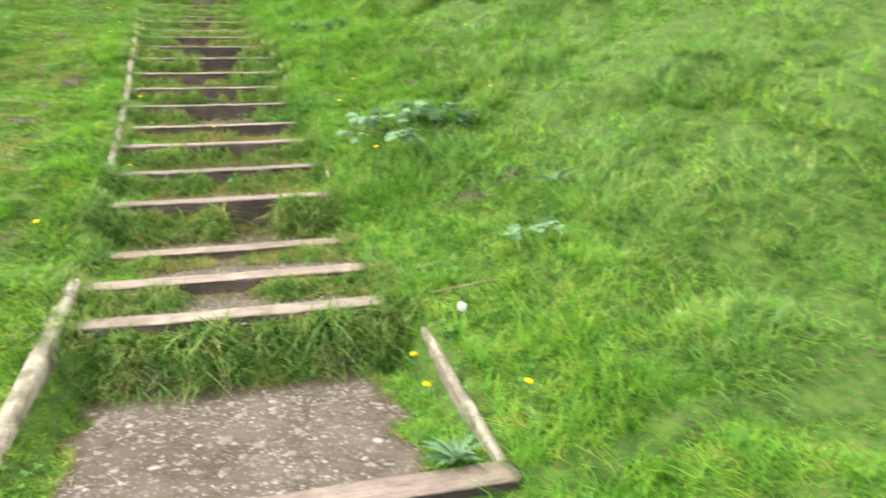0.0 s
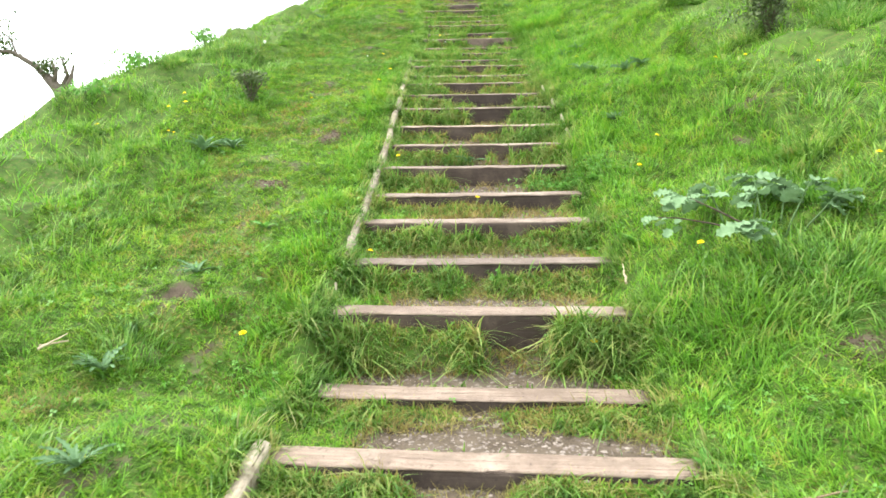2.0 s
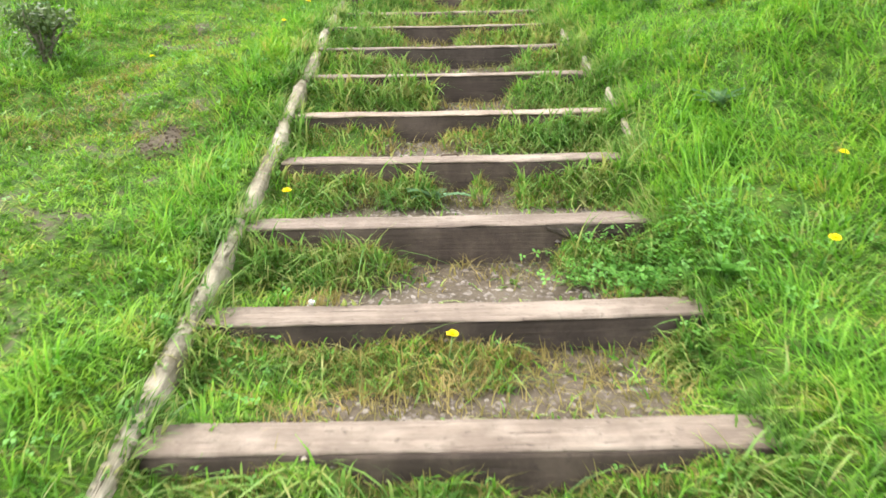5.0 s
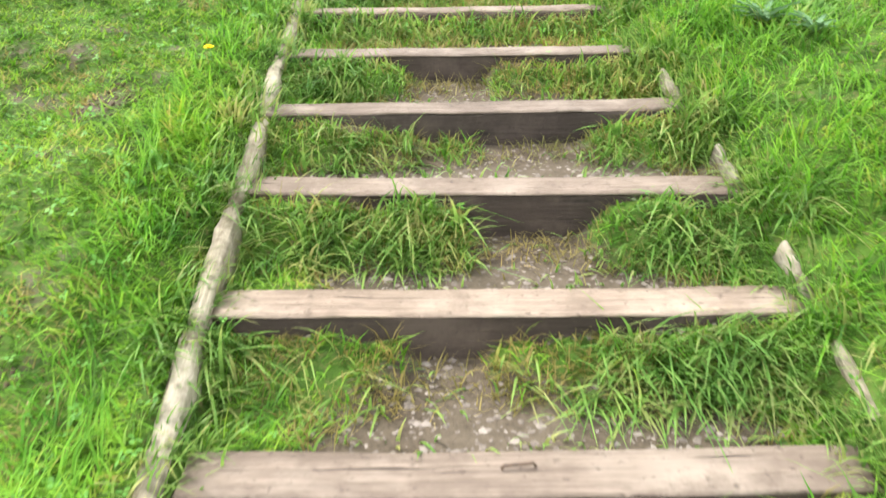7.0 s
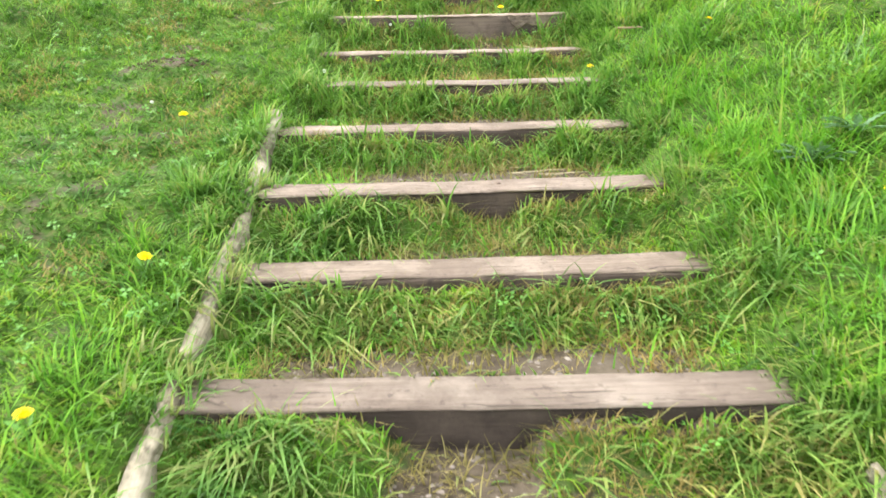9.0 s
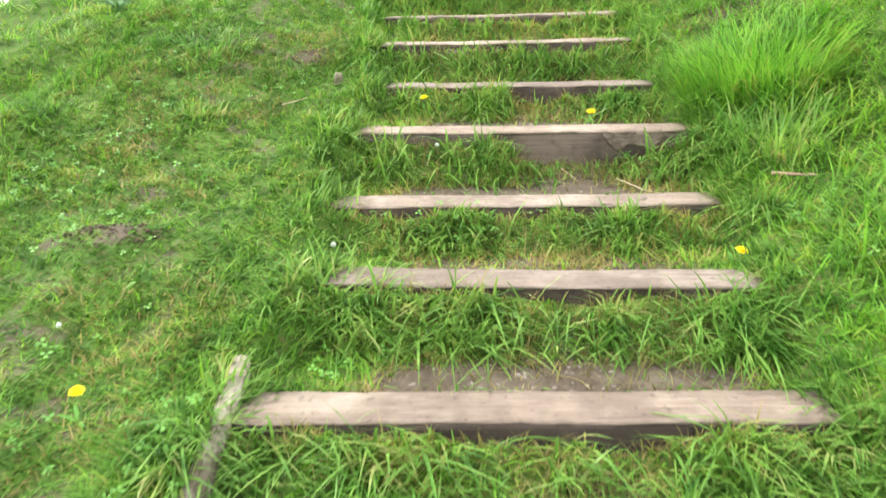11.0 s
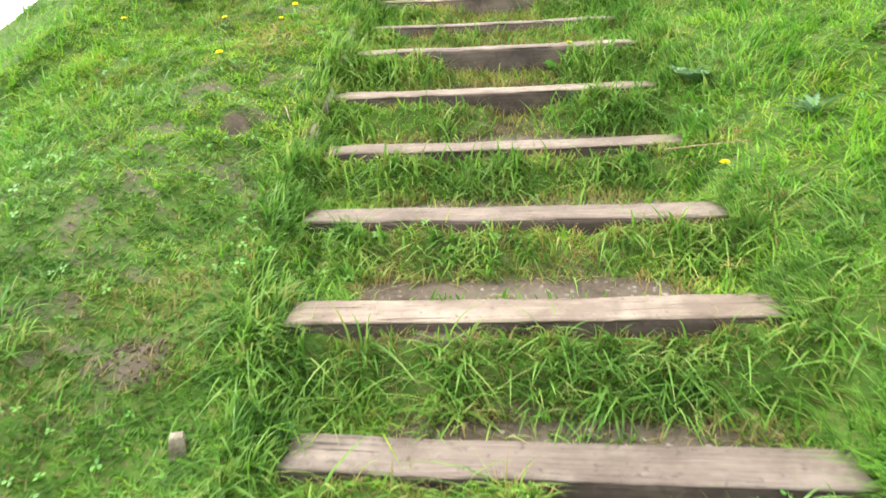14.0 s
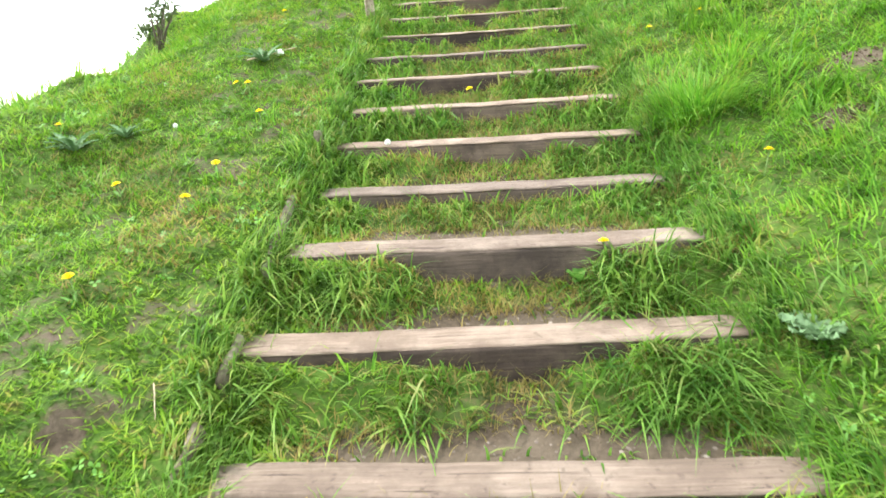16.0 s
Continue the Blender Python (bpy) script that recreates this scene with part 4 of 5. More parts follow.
def make_thatch():
    """Dead flattened blades on the trodden strip beside the steps."""
    rng = np.random.RandomState(33)
    n = 70000
    x, y = rng.uniform(-2.4, -0.95, n), rng.uniform(4.5, 19.0, n)
    spot = smooth(0.48, 0.72, vnoise(x + 2, y, 0.35)) * (0.2 + smooth(0.4, 0.7, vnoise(x, y + 6, 0.09))) * smooth(-2.4, -2.0, x)
    keep = rng.rand(n) < spot * 1.5
    x, y = x[keep], y[keep]
    n = len(x)
    blades("thatch", x, y, rng.uniform(0.03, 0.075, n), rng.uniform(0.003, 0.007, n), rng.uniform(0, 6.28, n), rng.uniform(0.7, 1.1, n), MAT_DRY,
           "dead brown grass lying on the trodden turf", 2, 0.008, 9)


MAT_DRY = grass_material("dry_grass", (0.11, 0.105, 0.024), (0.23, 0.195, 0.055), (0.38, 0.29, 0.12), ((0.42, 0.32, 0.12), (0.52, 0.42, 0.22)))
make_fringe()
make_thatch()


def make_clover():
    rng = np.random.RandomState(41)
    n = 48000
    x, y = rng.uniform(-2.6, 2.6, n), rng.uniform(2.0, 19.0, n)
    spot = smooth(0.58, 0.74, vnoise(x + 17, y + 5, 0.45))
    for cx, cy, r in ((0.78, 7.35, 0.28), (1.05, 7.2, 0.3), (1.1, 3.3, 0.4), (0.75, 4.1, 0.25), (1.3, 8.1, 0.3), (0.55, 5.2, 0.25), (1.05, 10.2, 0.25), (-1.4, 8.8, 0.5)):
        spot = np.maximum(spot, 1.4 * np.exp(-(((x - cx) / r) ** 2 + ((y - cy) / r) ** 2)))
    spot = np.maximum(spot, 0.5 * smooth(-1.0, -1.25, x) * smooth(-2.3, -1.9, x) * smooth(0.35, 0.6, vnoise(x, y + 9, 0.22)))
    keep = (rng.rand(n) < spot * 0.5) & (bareness(x, y) < 0.25)
    k, f = step_of(x, y)
    xl, xr = np.interp(y, MID_Y, EL), np.interp(y, MID_Y, ER)
    keep &= ~((x > xl) & (x < xr) & (f < 0.36) & (k >= 0))
    x, y = x[keep], y[keep]
    extra = 1000
    px, py = rng.normal(0.80, 0.17, extra), rng.normal(7.45, 0.11, extra)
    k, f = step_of(px, py)
    inside = ~((px < ER[7]) & (f * 0.5 < 0.17)) & (f < 0.97)
    px, py = px[inside], py[inside]
    x, y = np.r_[x, px], np.r_[y, py]
    m = len(x)
    z = height(x, y) + rng.uniform(0.02, 0.06, m) + np.r_[np.zeros(m - len(px)), rng.uniform(-0.01, 0.03, len(px))]
    r = rng.uniform(0.008, 0.016, m)
    turn = rng.uniform(0, 6.28, m)
    tilt = rng.normal(0, 0.35, (m, 2))
    vs, fs = [], []
    for leaf in range(3):
        a = turn + leaf * 2.094
        for da, d in ((0, 0.05), (-0.55, 0.8), (-0.28, 1.15), (0.28, 1.15), (0.55, 0.8)):
            px, py = np.cos(a + da) * r * d, np.sin(a + da) * r * d
            vs.append(np.stack([x + px, y + py, z + px * tilt[:, 0] + py * tilt[:, 1] - 0.0 * r], 1))
        fs.append([leaf * 5 + i for i in range(5)])
    v = np.stack(vs, 1).reshape(-1, 3)
    f = (np.array(fs)[None] + (np.arange(m) * 15)[:, None, None]).reshape(-1, 5)
    tagged(array_object("clover", v, f, MAT_CLOVER), "low patches of small green clover leaves in the turf", "clover", kind="stuff")


make_clover()


# ---- plants ----
def leaf_mesh(name, length, width, lobes, depth, arch, material, seed, rows=12, crimp=0.03):
    """A lobed, veined leaf: root at the origin, lying along +y, domed and drooping at its tip."""
    rng = random.Random(seed)
    bm = bmesh.new()
    grid = []
    for i in range(rows + 1):
        t = i / rows
        body = (math.sin(math.pi * min(1, t * 0.93 + 0.05)) ** 0.75) * width / 2
        edge = body * (1 - depth * (0.5 + 0.5 * math.cos(2 * math.pi * lobes * t))) if lobes else body
        z = arch * math.sin(t * math.pi * 0.8) * length - 0.10 * length * t * t
        row = []
        for u in (-1, -0.55, 0, 0.55, 1):
            w = (edge if abs(u) == 1 else body * 0.9) * u
            fold = abs(u) * 0.10 * width + rng.uniform(-crimp, crimp) * width * abs(u)
            row.append(bm.verts.new((w, t * length + (0.06 * length * abs(u) if abs(u) == 1 and lobes else 0), z + fold)))
        grid.append(row)
    for p, q in zip(grid, grid[1:]):
        for j in range(4):
            bm.faces.new((p[j], p[j + 1], q[j + 1], q[j]))
    me = bpy.data.meshes.new(name)
    bm.to_mesh(me)
    bm.free()
    me.materials.append(material)
    me.polygons.foreach_set("use_smooth", [True] * len(me.polygons))
    return me


def plant_root(name, x, y, label, category, group="", lift=0.0):
    root = new(name)
    root.matrix_world = Matrix.Translation(drop(x, y, lift))
    return tagged(root, label, category, group)


BROAD = [leaf_mesh("leaf", 0.155, 0.145, 3 + i % 2, 0.42, 0.10, MAT_HOGWEED, 50 + i, 16, 0.09) for i in range(4)]
SPINY = [leaf_mesh("leaf", 0.15, 0.042, 6, 0.6, 0.14, MAT_THISTLE, 60 + i) for i in range(3)]
SMALL = [leaf_mesh("leaf", 0.10, 0.045, 0, 0, 0.12, MAT_CLOVER, 80 + i) for i in range(2)]
DANDELION = [leaf_mesh("leaf", 0.11, 0.03, 5, 0.5, 0.10, MAT_CLOVER, 90 + i) for i in range(2)]


def hogweed(x, y, leaves, seed, label):
    """A broad-leaved plant: one arching stem under each large lobed leaf."""
    rng = random.Random(seed)
    root = plant_root("hogweed", x, y, label, "plant")
    for dx, dy, dz, size in leaves:
        near = 0.0 if dx < -0.3 else 0.62
        fx, fy = dx * near + rng.uniform(-0.05, 0.05), dy * near + rng.uniform(-0.05, 0.05)
        level = float(height(x, y))
        foot = Vector((fx, fy, float(height(x + fx, y + fy)) - level - 0.02))
        tip = Vector((dx, dy, max(dz, float(height(x + dx, y + dy)) - level + 0.10)))
        mid = foot.lerp(tip, 0.55) + Vector((0, 0, 0.06 * (tip - foot).length))
        bm = bmesh.new()
        tube(bm, [foot, foot.lerp(mid, 0.5) + Vector((0, 0, 0.02)), mid, mid.lerp(tip, 0.6) + Vector((0, 0, 0.01)), tip], [0.007, 0.006, 0.005, 0.004, 0.003], 6)
        mesh_object("stem", bm, MAT_DARKSTEM if dx < -0.3 else MAT_LEAFSTEM, root)
        for i in range(9):
            ob = new("leaf", rng.choice(BROAD))
            ob.parent = root
            turn = math.degrees(math.atan2(-dx, dy)) + ((i % 3) - 1) * 64 + rng.uniform(-26, 26)
            spread = 0.05 + 0.05 * (i > 5)
            at = tip if i < 3 else mid.lerp(tip, rng.uniform(0.45, 1.0)) + Vector((rng.uniform(-spread, spread), rng.uniform(-spread, spread), rng.uniform(-0.05, 0.01)))
            ob.matrix_basis = pose(*at, rng.uniform(-38, 10), rng.uniform(-30, 30), turn) @ Matrix.Scale(size * rng.uniform(0.65, 1.1), 4)


hogweed(1.62, 5.78, [(-0.12, -0.22, 0.10, 0.85), (-0.02, 0.02, 0.24, 0.8), (-0.42, 0.22, 0.22, 0.75), (-0.20, 0.34, 0.26, 0.85), (0.10, 0.42, 0.30, 0.95), (0.34, 0.20, 0.28, 0.85),
                     (0.46, 0.10, 0.22, 0.8), (0.30, 0.44, 0.24, 0.75), (-0.55, 0.05, 0.10, 0.5)], 3, "large broad-leaved green hogweed plant on the grassy bank")
hogweed(1.78, 3.80, [(-0.10, 0.02, 0.10, 0.45), (0.08, 0.06, 0.12, 0.5), (0.02, -0.10, 0.08, 0.4)], 5, "small broad-leaved green hogweed plant in long grass")


def rosette(name, x, y, count, size, meshes, label, seed, steep=22):
    rng = random.Random(seed)
    root = plant_root(name, x, y, label, "plant", "low weeds in the turf")
    for i in range(count):
        ob = new("leaf", rng.choice(meshes))
        ob.parent = root
        ob.matrix_basis = pose(0, 0, 0.01, rng.uniform(0.4, 1.6) * steep, rng.uniform(-12, 12), i * 360 / count * 1.62 + rng.uniform(-15, 15)) @ Matrix.Scale(size * rng.uniform(0.7, 1.2), 4)


THISTLES = [(-2.26, 7.95, 1.7), (-2.05, 8.1, 1.3), (-1.69, 5.0, 1.3), (-1.35, 4.15, 1.2), (-2.13, 16.95, 1.2), (-1.95, 17.1, 0.9), (-1.53, 18.05, 1.3),
            (1.2, 9.92, 1.2), (1.32, 9.75, 1.1), (1.14, 10.9, 1.1), (1.3, 10.95, 1.0), (-2.56, 14.7, 1.3), (1.58, 9.4, 1.4), (1.75, 9.45, 1.2), (1.3, 8.4, 1.2),
            (-2.2, 4.6, 1.4), (-1.9, 3.6, 1.4), (0.84, 2.52, 1.2), (2.3, 4.6, 1.5), (-2.8, 10.2, 1.3), (1.0, 15.1, 0.9), (-1.55, 5.85, 1.0)]
for i, (x, y, size) in enumerate(THISTLES):
    rosette("thistle", x, y, 18, size * 0.72, SPINY, "grey-green spiny thistle rosette growing in the turf", 200 + i, 26)
rosette("sow_thistle", 0.67, 15.56, 11, 0.62, BROAD, "light green sow thistle with lobed leaves beside a timber step", 239, 34)
rosette("weed_rosette", 0.01, 8.02, 12, 0.9, SPINY, "green weed rosette at the foot of a timber step", 240, 18)
for i, (x, y) in enumerate([(0.86, 7.45), (0.95, 7.25), (0.9, 4.3), (1.0, 6.1), (0.1, 16.05), (-0.45, 17.3), (-1.3, 6.4), (0.62, 11.95)]):
    rosette("plantain", x, y, 8, 0.85, SMALL, "small green broad-leaved plantain in the grass", 260 + i, 30)


def make_dandelion(seed, tall, label):
    rng = random.Random(seed)
    root = tagged(new("dandelion"), label, "flower", "dandelions in the turf")
    tip = Vector((rng.uniform(-0.02, 0.02), rng.uniform(-0.02, 0.02), tall))
    bm = bmesh.new()
    tube(bm, [(0, 0, -0.07), tip * 0.5 + Vector((0.006, 0, 0)), tip], [0.0022, 0.002, 0.0026], 5)
    mesh_object("stem", bm, MAT_STEM, root)
    bm = bmesh.new()
    tube(bm, [tip + Vector((0, 0, -0.010)), tip + Vector((0, 0, -0.002)), tip + Vector((0, 0, 0.002))], [0.003, 0.007, 0.006], 8)
    mesh_object("calyx", bm, MAT_STEM, root)
    bm = bmesh.new()
    for ring, (count, rad, rise) in enumerate(((20, 0.020, 0.002), (16, 0.015, 0.007), (10, 0.009, 0.010))):
        for i in range(count):
            a = 2 * math.pi * (i + ring * 0.4) / count + rng.uniform(-0.08, 0.08)
            c, s = math.cos(a), math.sin(a)
            w = 0.0028
            r = rad * rng.uniform(0.88, 1.1)
            pts = [(0.002, -w * 0.5, 0.002), (r * 0.7, -w, rise), (r, -w * 0.6, rise + 0.001), (r, w * 0.6, rise + 0.001), (r * 0.7, w, rise), (0.002, w * 0.5, 0.002)]
            bm.faces.new([bm.verts.new(tip + Vector((px * c - py * s, px * s + py * c, pz))) for px, py, pz in pts])
    mesh_object("flower_head", bm, MAT_PETAL, root, "bright yellow petals", False)
    for i in range(3):
        ob = new("leaf", rng.choice(DANDELION))
        ob.parent = root
        ob.matrix_basis = pose(0, 0, 0.005, rng.uniform(8, 30), 0, i * 90 + rng.uniform(-25, 25)) @ Matrix.Scale(rng.uniform(0.4, 0.6), 4)
    return root


FLOWERS = [(-1.07, 5.20), (0.64, 5.25), (0.05, 7.02), (-0.59, 6.10), (1.28, 7.27), (1.47, 7.71), (2.43, 8.43), (2.21, 8.55), (2.41, 6.20), (1.29, 5.73), (2.84, 7.94),
           (-2.84, 8.67), (-3.6, 8.8), (-2.82, 9.04), (-2.63, 8.05), (-2.55, 8.09), (0.93, 3.48), (0.87, 3.14), (1.22, 2.75), (-2.70, 8.73), (-0.60, 7.92), (-1.58, 9.21),
           (-0.99, 9.9), (-2.33, 9.50), (-0.96, 10.50), (1.26, 10.66), (-1.16, 11.52), (0.65, 12.33), (0.30, 13.42), (1.16, 12.17)]
FLOWERS_UPPER = [(-0.49, 13.59), (0.63, 14.89), (-2.29, 16.45), (-1.33, 16.3), (-1.72, 16.55), (-1.49, 15.77), (-1.35, 16.68), (0.19, 16.07), (-1.45, 17.47), (-1.50, 17.54), (-0.30, 17.76),
                 (0.80, 16.41), (0.98, 18.06), (0.71, 18.01), (-1.27, 17.06), (-1.58, 18.75), (-2.24, 17.04)]
KINDS = [make_dandelion(300 + i, tall, "yellow dandelion in flower among the grass") for i, tall in enumerate((0.075, 0.055, 0.10))]
for i, (x, y) in enumerate(FLOWERS + FLOWERS_UPPER):
    m = Matrix.Translation(drop(x, y, 0.06 if (x, y) == (0.64, 5.25) else 0.0)) @ pose(0, 0, 0, random.uniform(-2, 22), random.uniform(-8, 8), random.uniform(-40, 40))
    if i < 3:
        KINDS[i].matrix_basis = m
    else:
        copy_thing(KINDS[i % 3], m)


def seed_clock(x, y, tall, size):
    root = plant_root("dandelion_clock", x, y, "white dandelion seed head on a thin stalk", "flower", "dandelion clocks")
    bm = bmesh.new()
    tube(bm, [(0, 0, -0.01), (0.004, 0, tall / 2), (0, 0, tall)], [0.002, 0.0018, 0.002], 5)
    mesh_object("stem", bm, MAT_STEM, root)
    bm = bmesh.new()
    rng = random.Random(int(x * 100))
    for i in range(150):
        z = 1 - 2 * (i + 0.5) / 150
        a = i * 2.39996
        d = Vector((math.sqrt(1 - z * z) * math.cos(a), math.sqrt(1 - z * z) * math.sin(a), z))
        s = d.orthogonal().normalized() * size * 0.16
        t = d.cross(s)
        tip = Vector((0, 0, tall)) + d * size * rng.uniform(0.85, 1.0)
        bm.faces.new([bm.verts.new(tip + s), bm.verts.new(tip + t), bm.verts.new(tip - s), bm.verts.new(tip - t)])
        bm.faces.new([bm.verts.new(Vector((0, 0, tall)) + s * 0.1), bm.verts.new(tip + s * 0.12), bm.verts.new(tip - s * 0.12)])
    mesh_object("seed_head", bm, MAT_CLOCK, root, "white downy seed ball", False)


for x, y, tall, size in ((1.18, 3.42, 0.09, 0.026), (-2.81, 11.9, 0.14, 0.03), (-0.69, 12.36, 0.06, 0.014), (-0.67, 17.05, 0.07, 0.022), (-1.67, 17.04, 0.08, 0.018), (-1.4, 11.86, 0.03, 0.012), (-0.39, 13.1, 0.05, 0.013)):
    seed_clock(x, y, tall, size * (1 if y < 4 else 0.7))


# ---- loose things on the turf ----
def stick(name, a, b, radius, material, label, seed, lift=0.03):
    rng = random.Random(seed)
    p, q = drop(*a, lift), drop(*b, lift)
    n = 7
    bm = bmesh.new()
    mid = (p + q) / 2
    pts = [p.lerp(q, i / n) - mid + Vector((rng.uniform(-1, 1), rng.uniform(-1, 1), rng.uniform(-0.3, 0.6))) * radius * 0.6 for i in range(n + 1)]
    tube(bm, pts, [radius * (1 - 0.5 * i / n) * rng.uniform(0.9, 1.1) for i in range(n + 1)], 6)
    ob = mesh_object(name, bm, material)
    ob.matrix_world = Matrix.Translation(mid)
    tagged(ob, label, "stick")


stick("twig", (1.09, 3.72), (1.46, 3.62), 0.006, MAT_TWIG, "long dry brown twig lying in the grass", 1)
stick("twig", (1.11, 4.04), (1.30, 4.06), 0.005, MAT_TWIG, "thin dry twig lying in the grass", 2)
stick("twig", (-2.02, 5.05), (-1.90, 5.10), 0.007, MAT_STRAW, "broken pale twig lying in the grass", 3, 0.08)
stick("twig", (-2.0, 5.0), (-1.92, 5.12), 0.006, MAT_STRAW, "broken pale twig lying in the grass", 33, 0.10)
stick("twig", (0.89, 5.72), (0.90, 5.90), 0.008, MAT_STRAW, "pale bare stick standing out of the grass", 4, 0.05)
stick("twig", (0.86, 12.66), (1.0, 12.60), 0.008, MAT_TWIG, "short dry brown stick on the bank", 5, 0.05)
stick("twig", (0.45, 15.12), (0.73, 14.98), 0.0035, MAT_TWIG, "long thin brown twig beside a timber step", 6, 0.03)
stick("twig", (-1.16, 13.44), (-1.05, 13.50), 0.004, MAT_STRAW, "pale dry stalk lying in the turf", 7)
stick("twig", (-1.11, 15.47), (-1.06, 15.36), 0.003, MAT_STRAW, "pale dry stalk lying in the turf", 8, 0.015)
stick("twig", (0.36, 13.0), (0.47, 12.80), 0.004, MAT_STRAW, "dry straw stalk lying on a tread", 9, 0.015)
stick("twig", (0.14, 13.08), (0.21, 12.94), 0.003, MAT_TWIG, "dry straw stalk lying on a tread", 10, 0.015)
stick("twig", (0.16, 11.20), (0.38, 11.27), 0.004, MAT_STRAW, "pale dry stalk lying on a tread", 11, 0.02)
stick("twig", (-1.62, 18.0), (-1.38, 18.2), 0.006, MAT_STRAW, "bleached stalk lying on the turf", 12, 0.04)

for i in range(9):
    spot = random.Random(400 + i)
    x, y, turn = spot.uniform(0.15, 0.62), spot.uniform(11.16, 11.34), spot.uniform(-0.5, 0.5)
    reach = spot.uniform(0.04, 0.10)
    stick("straw", (x, y), (x + reach * math.cos(turn), y + reach * math.sin(turn) * 0.5), 0.0028, MAT_STRAW, "pale dry straw lying on a bare tread", 410 + i, 0.012)


def make_crumbs():
    """Crumbled soil on the bare patches and molehills."""
    rng = np.random.RandomState(91)
    xs, ys, rs = [], [], []
    for px, py, rx, ry in SOIL_PATCHES:
        n = 240
        a, d = rng.uniform(0, 6.28, n), np.sqrt(rng.rand(n)) * 0.85
        xs.append(px + np.cos(a) * d * rx), ys.append(py + np.sin(a) * d * ry), rs.append(np.clip(rng.lognormal(-5.5, 0.5, n), 0.002, 0.010))
    x, y, r = np.concatenate(xs), np.concatenate(ys), np.concatenate(rs)
    m = len(x)
    octa = np.array([(1, 0, 0), (0, 1, 0), (-1, 0, 0), (0, -1, 0), (0, 0, 1), (0, 0, -1)])
    tri = np.array([(0, 1, 4), (1, 2, 4), (2, 3, 4), (3, 0, 4), (1, 0, 5), (2, 1, 5), (3, 2, 5), (0, 3, 5)])
    v = octa[None] * rng.uniform(0.6, 1.3, (m, 6, 1)) * r[:, None, None] + rng.normal(0, 0.15, (m, 6, 3)) * r[:, None, None]
    v = v + np.stack([x, y, height(x, y) + r * 0.3], 1)[:, None]
    f = (tri[None] + (np.arange(m) * 6)[:, None, None]).reshape(-1, 3)
    tagged(array_object("soil_crumbs", v.reshape(-1, 3), f, MAT_CLOD), "crumbled brown soil scattered on bare patches in the turf", "soil", kind="stuff")


make_crumbs()


def crumpled(name, x, y, size, material, label, category, seed):
    bm = bmesh.new()
    bmesh.ops.create_icosphere(bm, subdivisions=2, radius=size)
    rng = random.Random(seed)
    for v in bm.verts:
        v.co *= rng.uniform(0.65, 1.15)
        v.co.z *= 0.6
    ob = mesh_object(name, bm, material, None, "", False)
    ob.matrix_world = Matrix.Translation(drop(x, y, size * 0.45))
    tagged(ob, label, category)


crumpled("sweet_wrapper", -0.39, 7.31, 0.016, MAT_LITTER, "small crumpled silver wrapper lying on a tread", "litter", 1)
crumpled("paper_scrap", -1.47, 18.15, 0.035, MAT_PAPER, "crumpled scrap of white paper on the turf", "litter", 2)
crumpled("paper_scrap", 1.2, 9.98, 0.02, MAT_PAPER, "small scrap of white paper among dark leaves", "litter", 3)


# ---- shrubs ----
def shrub(name, x, y, limbs, leaves, leaf_size, label, seed, green=MAT_SHRUB, bark=MAT_BARK):
    """limbs: lists of points from the foot with a radius; leaves: (centre, spread, count)."""
    rng = random.Random(seed)
    root = plant_root(name, x, y, label, "shrub")
    for i, (pts, r0, r1) in enumerate(limbs):
        bm = bmesh.new()
        n = len(pts)
        tube(bm, pts, [r0 + (r1 - r0) * j / (n - 1) for j in range(n)], 7)
        mesh_object("trunk" if i == 0 else "branch", bm, bark, root)
    bm = bmesh.new()
    for centre, spread_by, count in leaves:
        for i in range(count):
            c = Vector(centre) + Vector([rng.triangular(-1, 1, 0) * s for s in spread_by])
            d = Vector([rng.gauss(0, 1) for _ in range(3)]).normalized()
            s = d.orthogonal().normalized()
            w = leaf_size * rng.uniform(0.6, 1.3)
            bm.faces.new([bm.verts.new(c + d * w * u + s * w * v) for u, v in ((-1, 0), (-0.2, 0.45), (0.5, 0.35), (1, 0), (0.5, -0.35), (-0.2, -0.45))])
    mesh_object("foliage", bm, green, root, "", False)


def twiggy(count, reach, tall, seed, lean=(0, 0)):
    rng = random.Random(seed)
    out = []
    for i in range(count):
        a = rng.uniform(0, 6.28)
        end = Vector((math.cos(a) * reach * rng.uniform(0.3, 1) + lean[0], math.sin(a) * reach * rng.uniform(0.3, 1) + lean[1], tall * rng.uniform(0.6, 1.0)))
        out.append(([(0, 0, -0.03), end * 0.35 + Vector((0, 0, 0.03)), end * 0.7 + Vector((rng.uniform(-0.03, 0.03), 0, 0.02)), end], 0.010, 0.003))
    return out


shrub("gorse_bush", -2.24, 9.3, twiggy(14, 0.15, 0.30, 1), [((0, 0, 0.25), (0.19, 0.18, 0.09), 900), ((0, 0, 0.12), (0.09, 0.09, 0.12), 260)], 0.015, "small dark twiggy bush standing in the turf", 11)
shrub("gorse_bush", 2.92, 9.25, twiggy(16, 0.2, 0.62, 2), [((0, 0, 0.36), (0.24, 0.24, 0.40), 2600), ((-0.3, 0, 0.18), (0.3, 0.2, 0.12), 200)], 0.02, "dark green bush on the grassy bank", 12)
def aloft(points):
    """The crown of the tree behind the ridge, lifted above its trunk."""
    return [(1.75 * x, 1.75 * y, 1.75 * z + 2.62) for x, y, z in points]


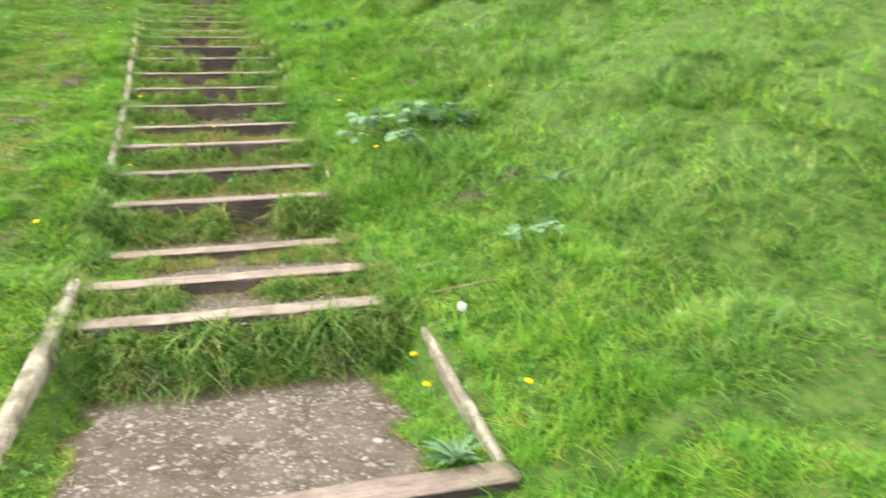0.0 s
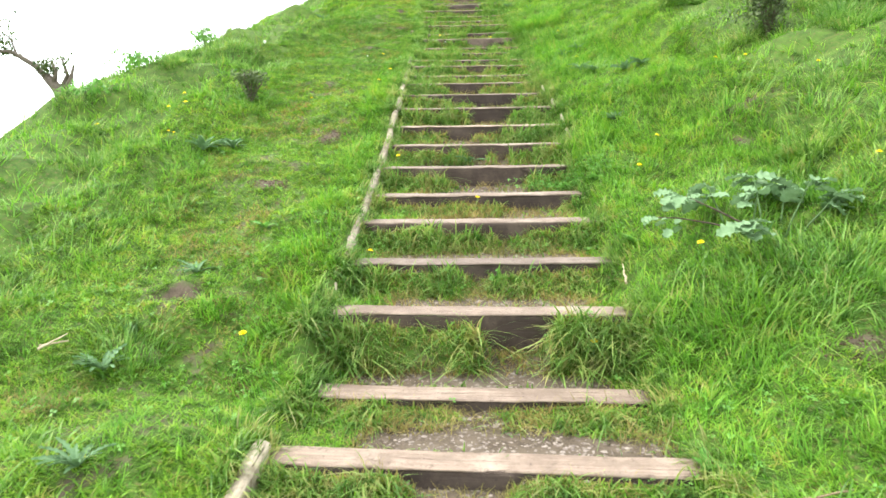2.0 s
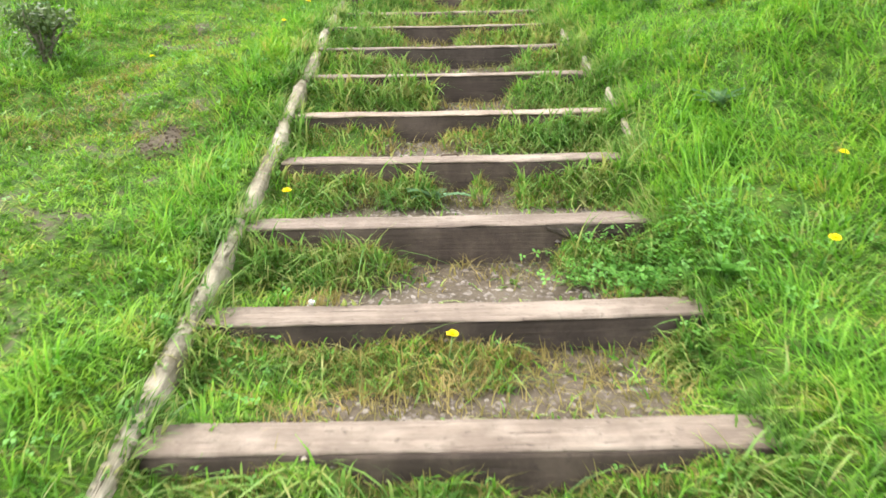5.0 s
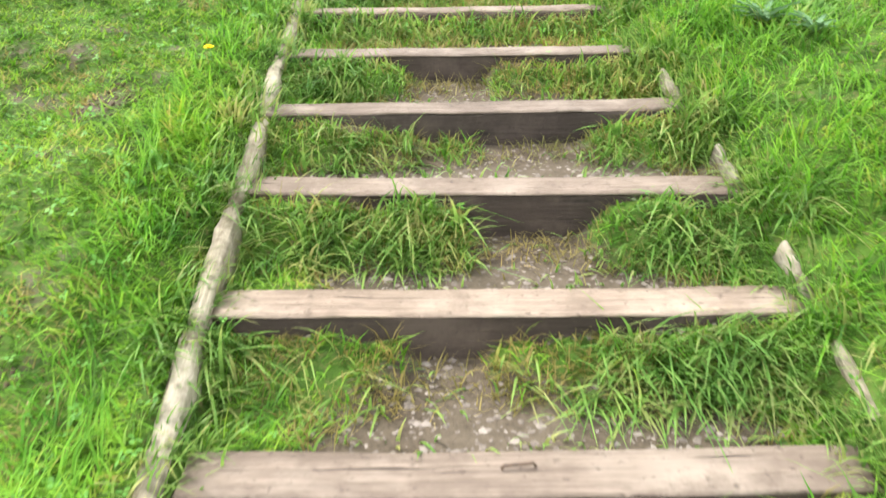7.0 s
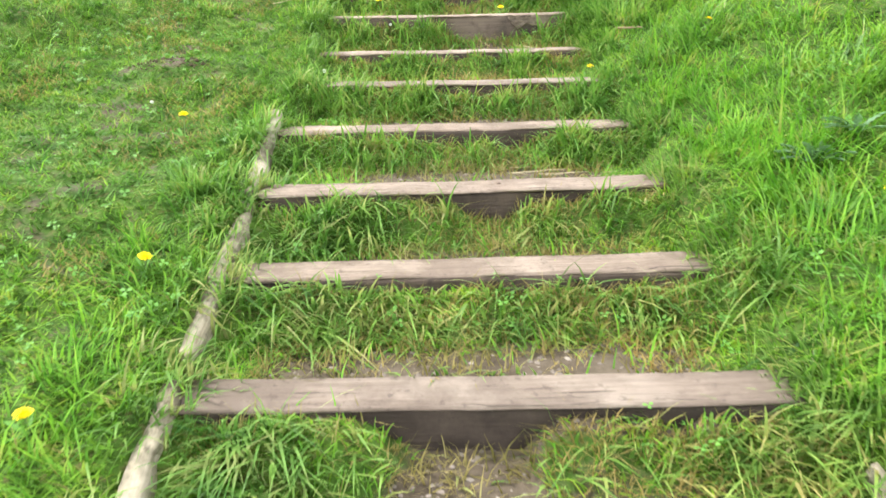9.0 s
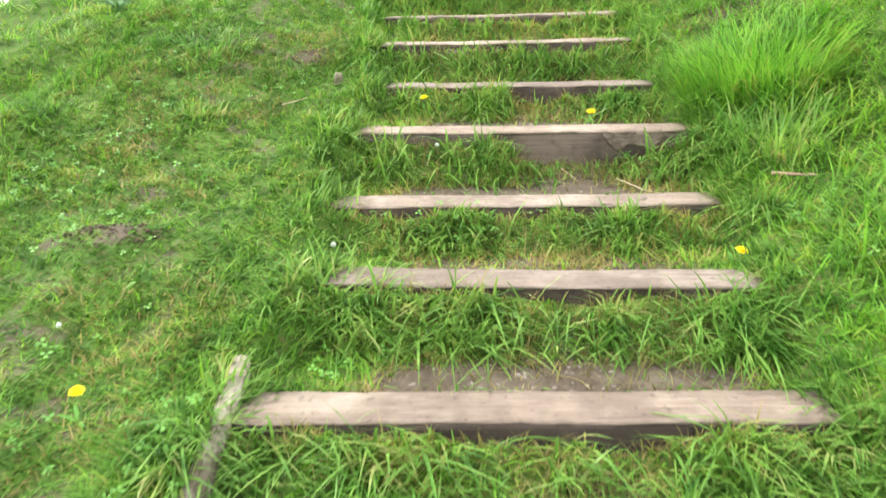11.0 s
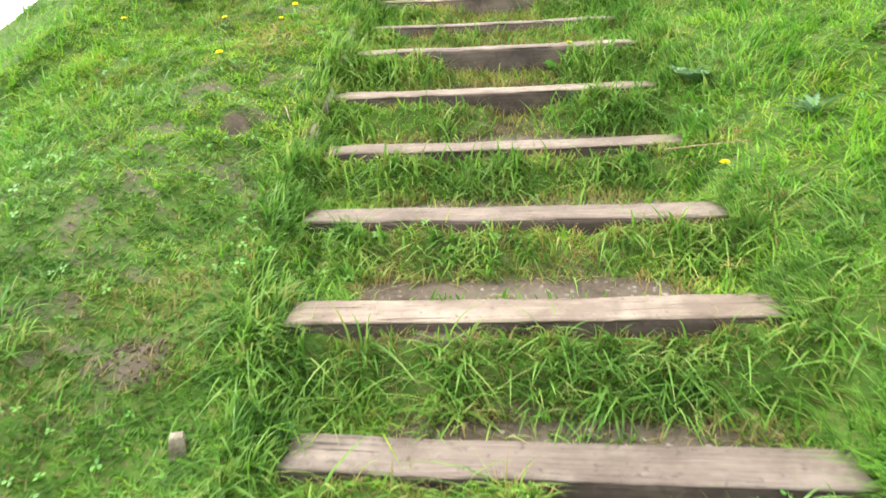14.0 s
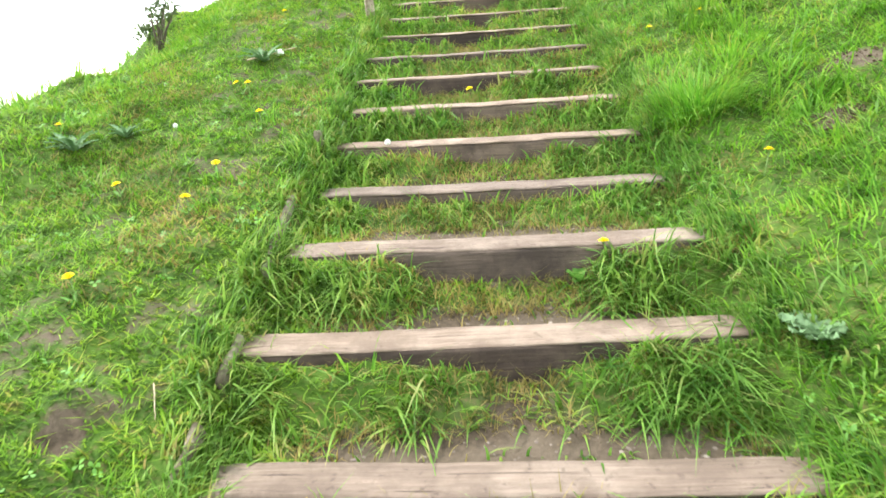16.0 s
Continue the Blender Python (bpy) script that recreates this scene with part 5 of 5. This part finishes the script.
shrub("thorn_tree", -8.03, 16.0,
      [([(0.12, 0, -0.2), (0.15, 0, 1.3)] + aloft([(0.05, 0, -0.2), (0.0, 0, 0.02), (-0.10, 0.02, 0.14), (-0.2, 0.04, 0.24)]), 0.17, 0.085),
       (aloft([(-0.15, 0.03, 0.18), (-0.3, 0.0, 0.36), (-0.52, -0.02, 0.50), (-0.85, 0, 0.54)]), 0.06, 0.035), (aloft([(0.0, 0, 0.04), (0.10, 0, 0.2), (0.12, 0.05, 0.36)]), 0.07, 0.02),
       (aloft([(-0.02, 0, 0.08), (0.05, 0.03, 0.25), (0.02, 0, 0.42)]), 0.055, 0.018), (aloft([(-0.1, 0, 0.14), (-0.06, 0, 0.3), (-0.12, 0.02, 0.40)]), 0.055, 0.02),
       (aloft([(-0.7, 0, 0.54), (-0.85, 0, 0.72), (-0.8, 0, 0.85)]), 0.026, 0.009), (aloft([(-0.5, 0, 0.5), (-0.58, 0.05, 0.66), (-0.7, 0.05, 0.76)]), 0.022, 0.008)],
      [(aloft([(-0.16, 0, 0.34)])[0], (0.24, 0.2, 0.2), 240), (aloft([(-0.75, 0, 0.62)])[0], (0.5, 0.35, 0.36), 420), (aloft([(0.06, 0, 0.42)])[0], (0.2, 0.18, 0.3), 60),
       (aloft([(-0.8, 0, 0.88)])[0], (0.5, 0.35, 0.2), 190)], 0.036, "stunted bent thorn tree behind the edge of the hill", 13)
shrub("thorn_bush", -2.56, 18.9, twiggy(7, 0.14, 0.34, 5, (0.05, 0)), [((0.06, 0, 0.30), (0.14, 0.1, 0.10), 150), ((-0.06, 0, 0.16), (0.12, 0.1, 0.08), 110)], 0.02, "sparse dark thorny bush on the skyline", 14)
shrub("nettle", -3.9, 12.6, twiggy(6, 0.12, 0.4, 6), [((0, 0, 0.16), (0.22, 0.3, 0.15), 200)], 0.028, "tall green nettles on the skyline", 15, MAT_CLOVER, MAT_STEM)
shrub("nettle", -4.0, 10.6, twiggy(6, 0.16, 0.3, 7), [((0, 0, 0.1), (0.3, 0.3, 0.11), 200)], 0.028, "green nettles on the skyline", 16, MAT_CLOVER, MAT_STEM)
shrub("nettle", -4.0, 9.5, twiggy(5, 0.16, 0.2, 8), [((0, 0, 0.07), (0.3, 0.3, 0.09), 160)], 0.028, "green nettles on the skyline", 17, MAT_CLOVER, MAT_STEM)
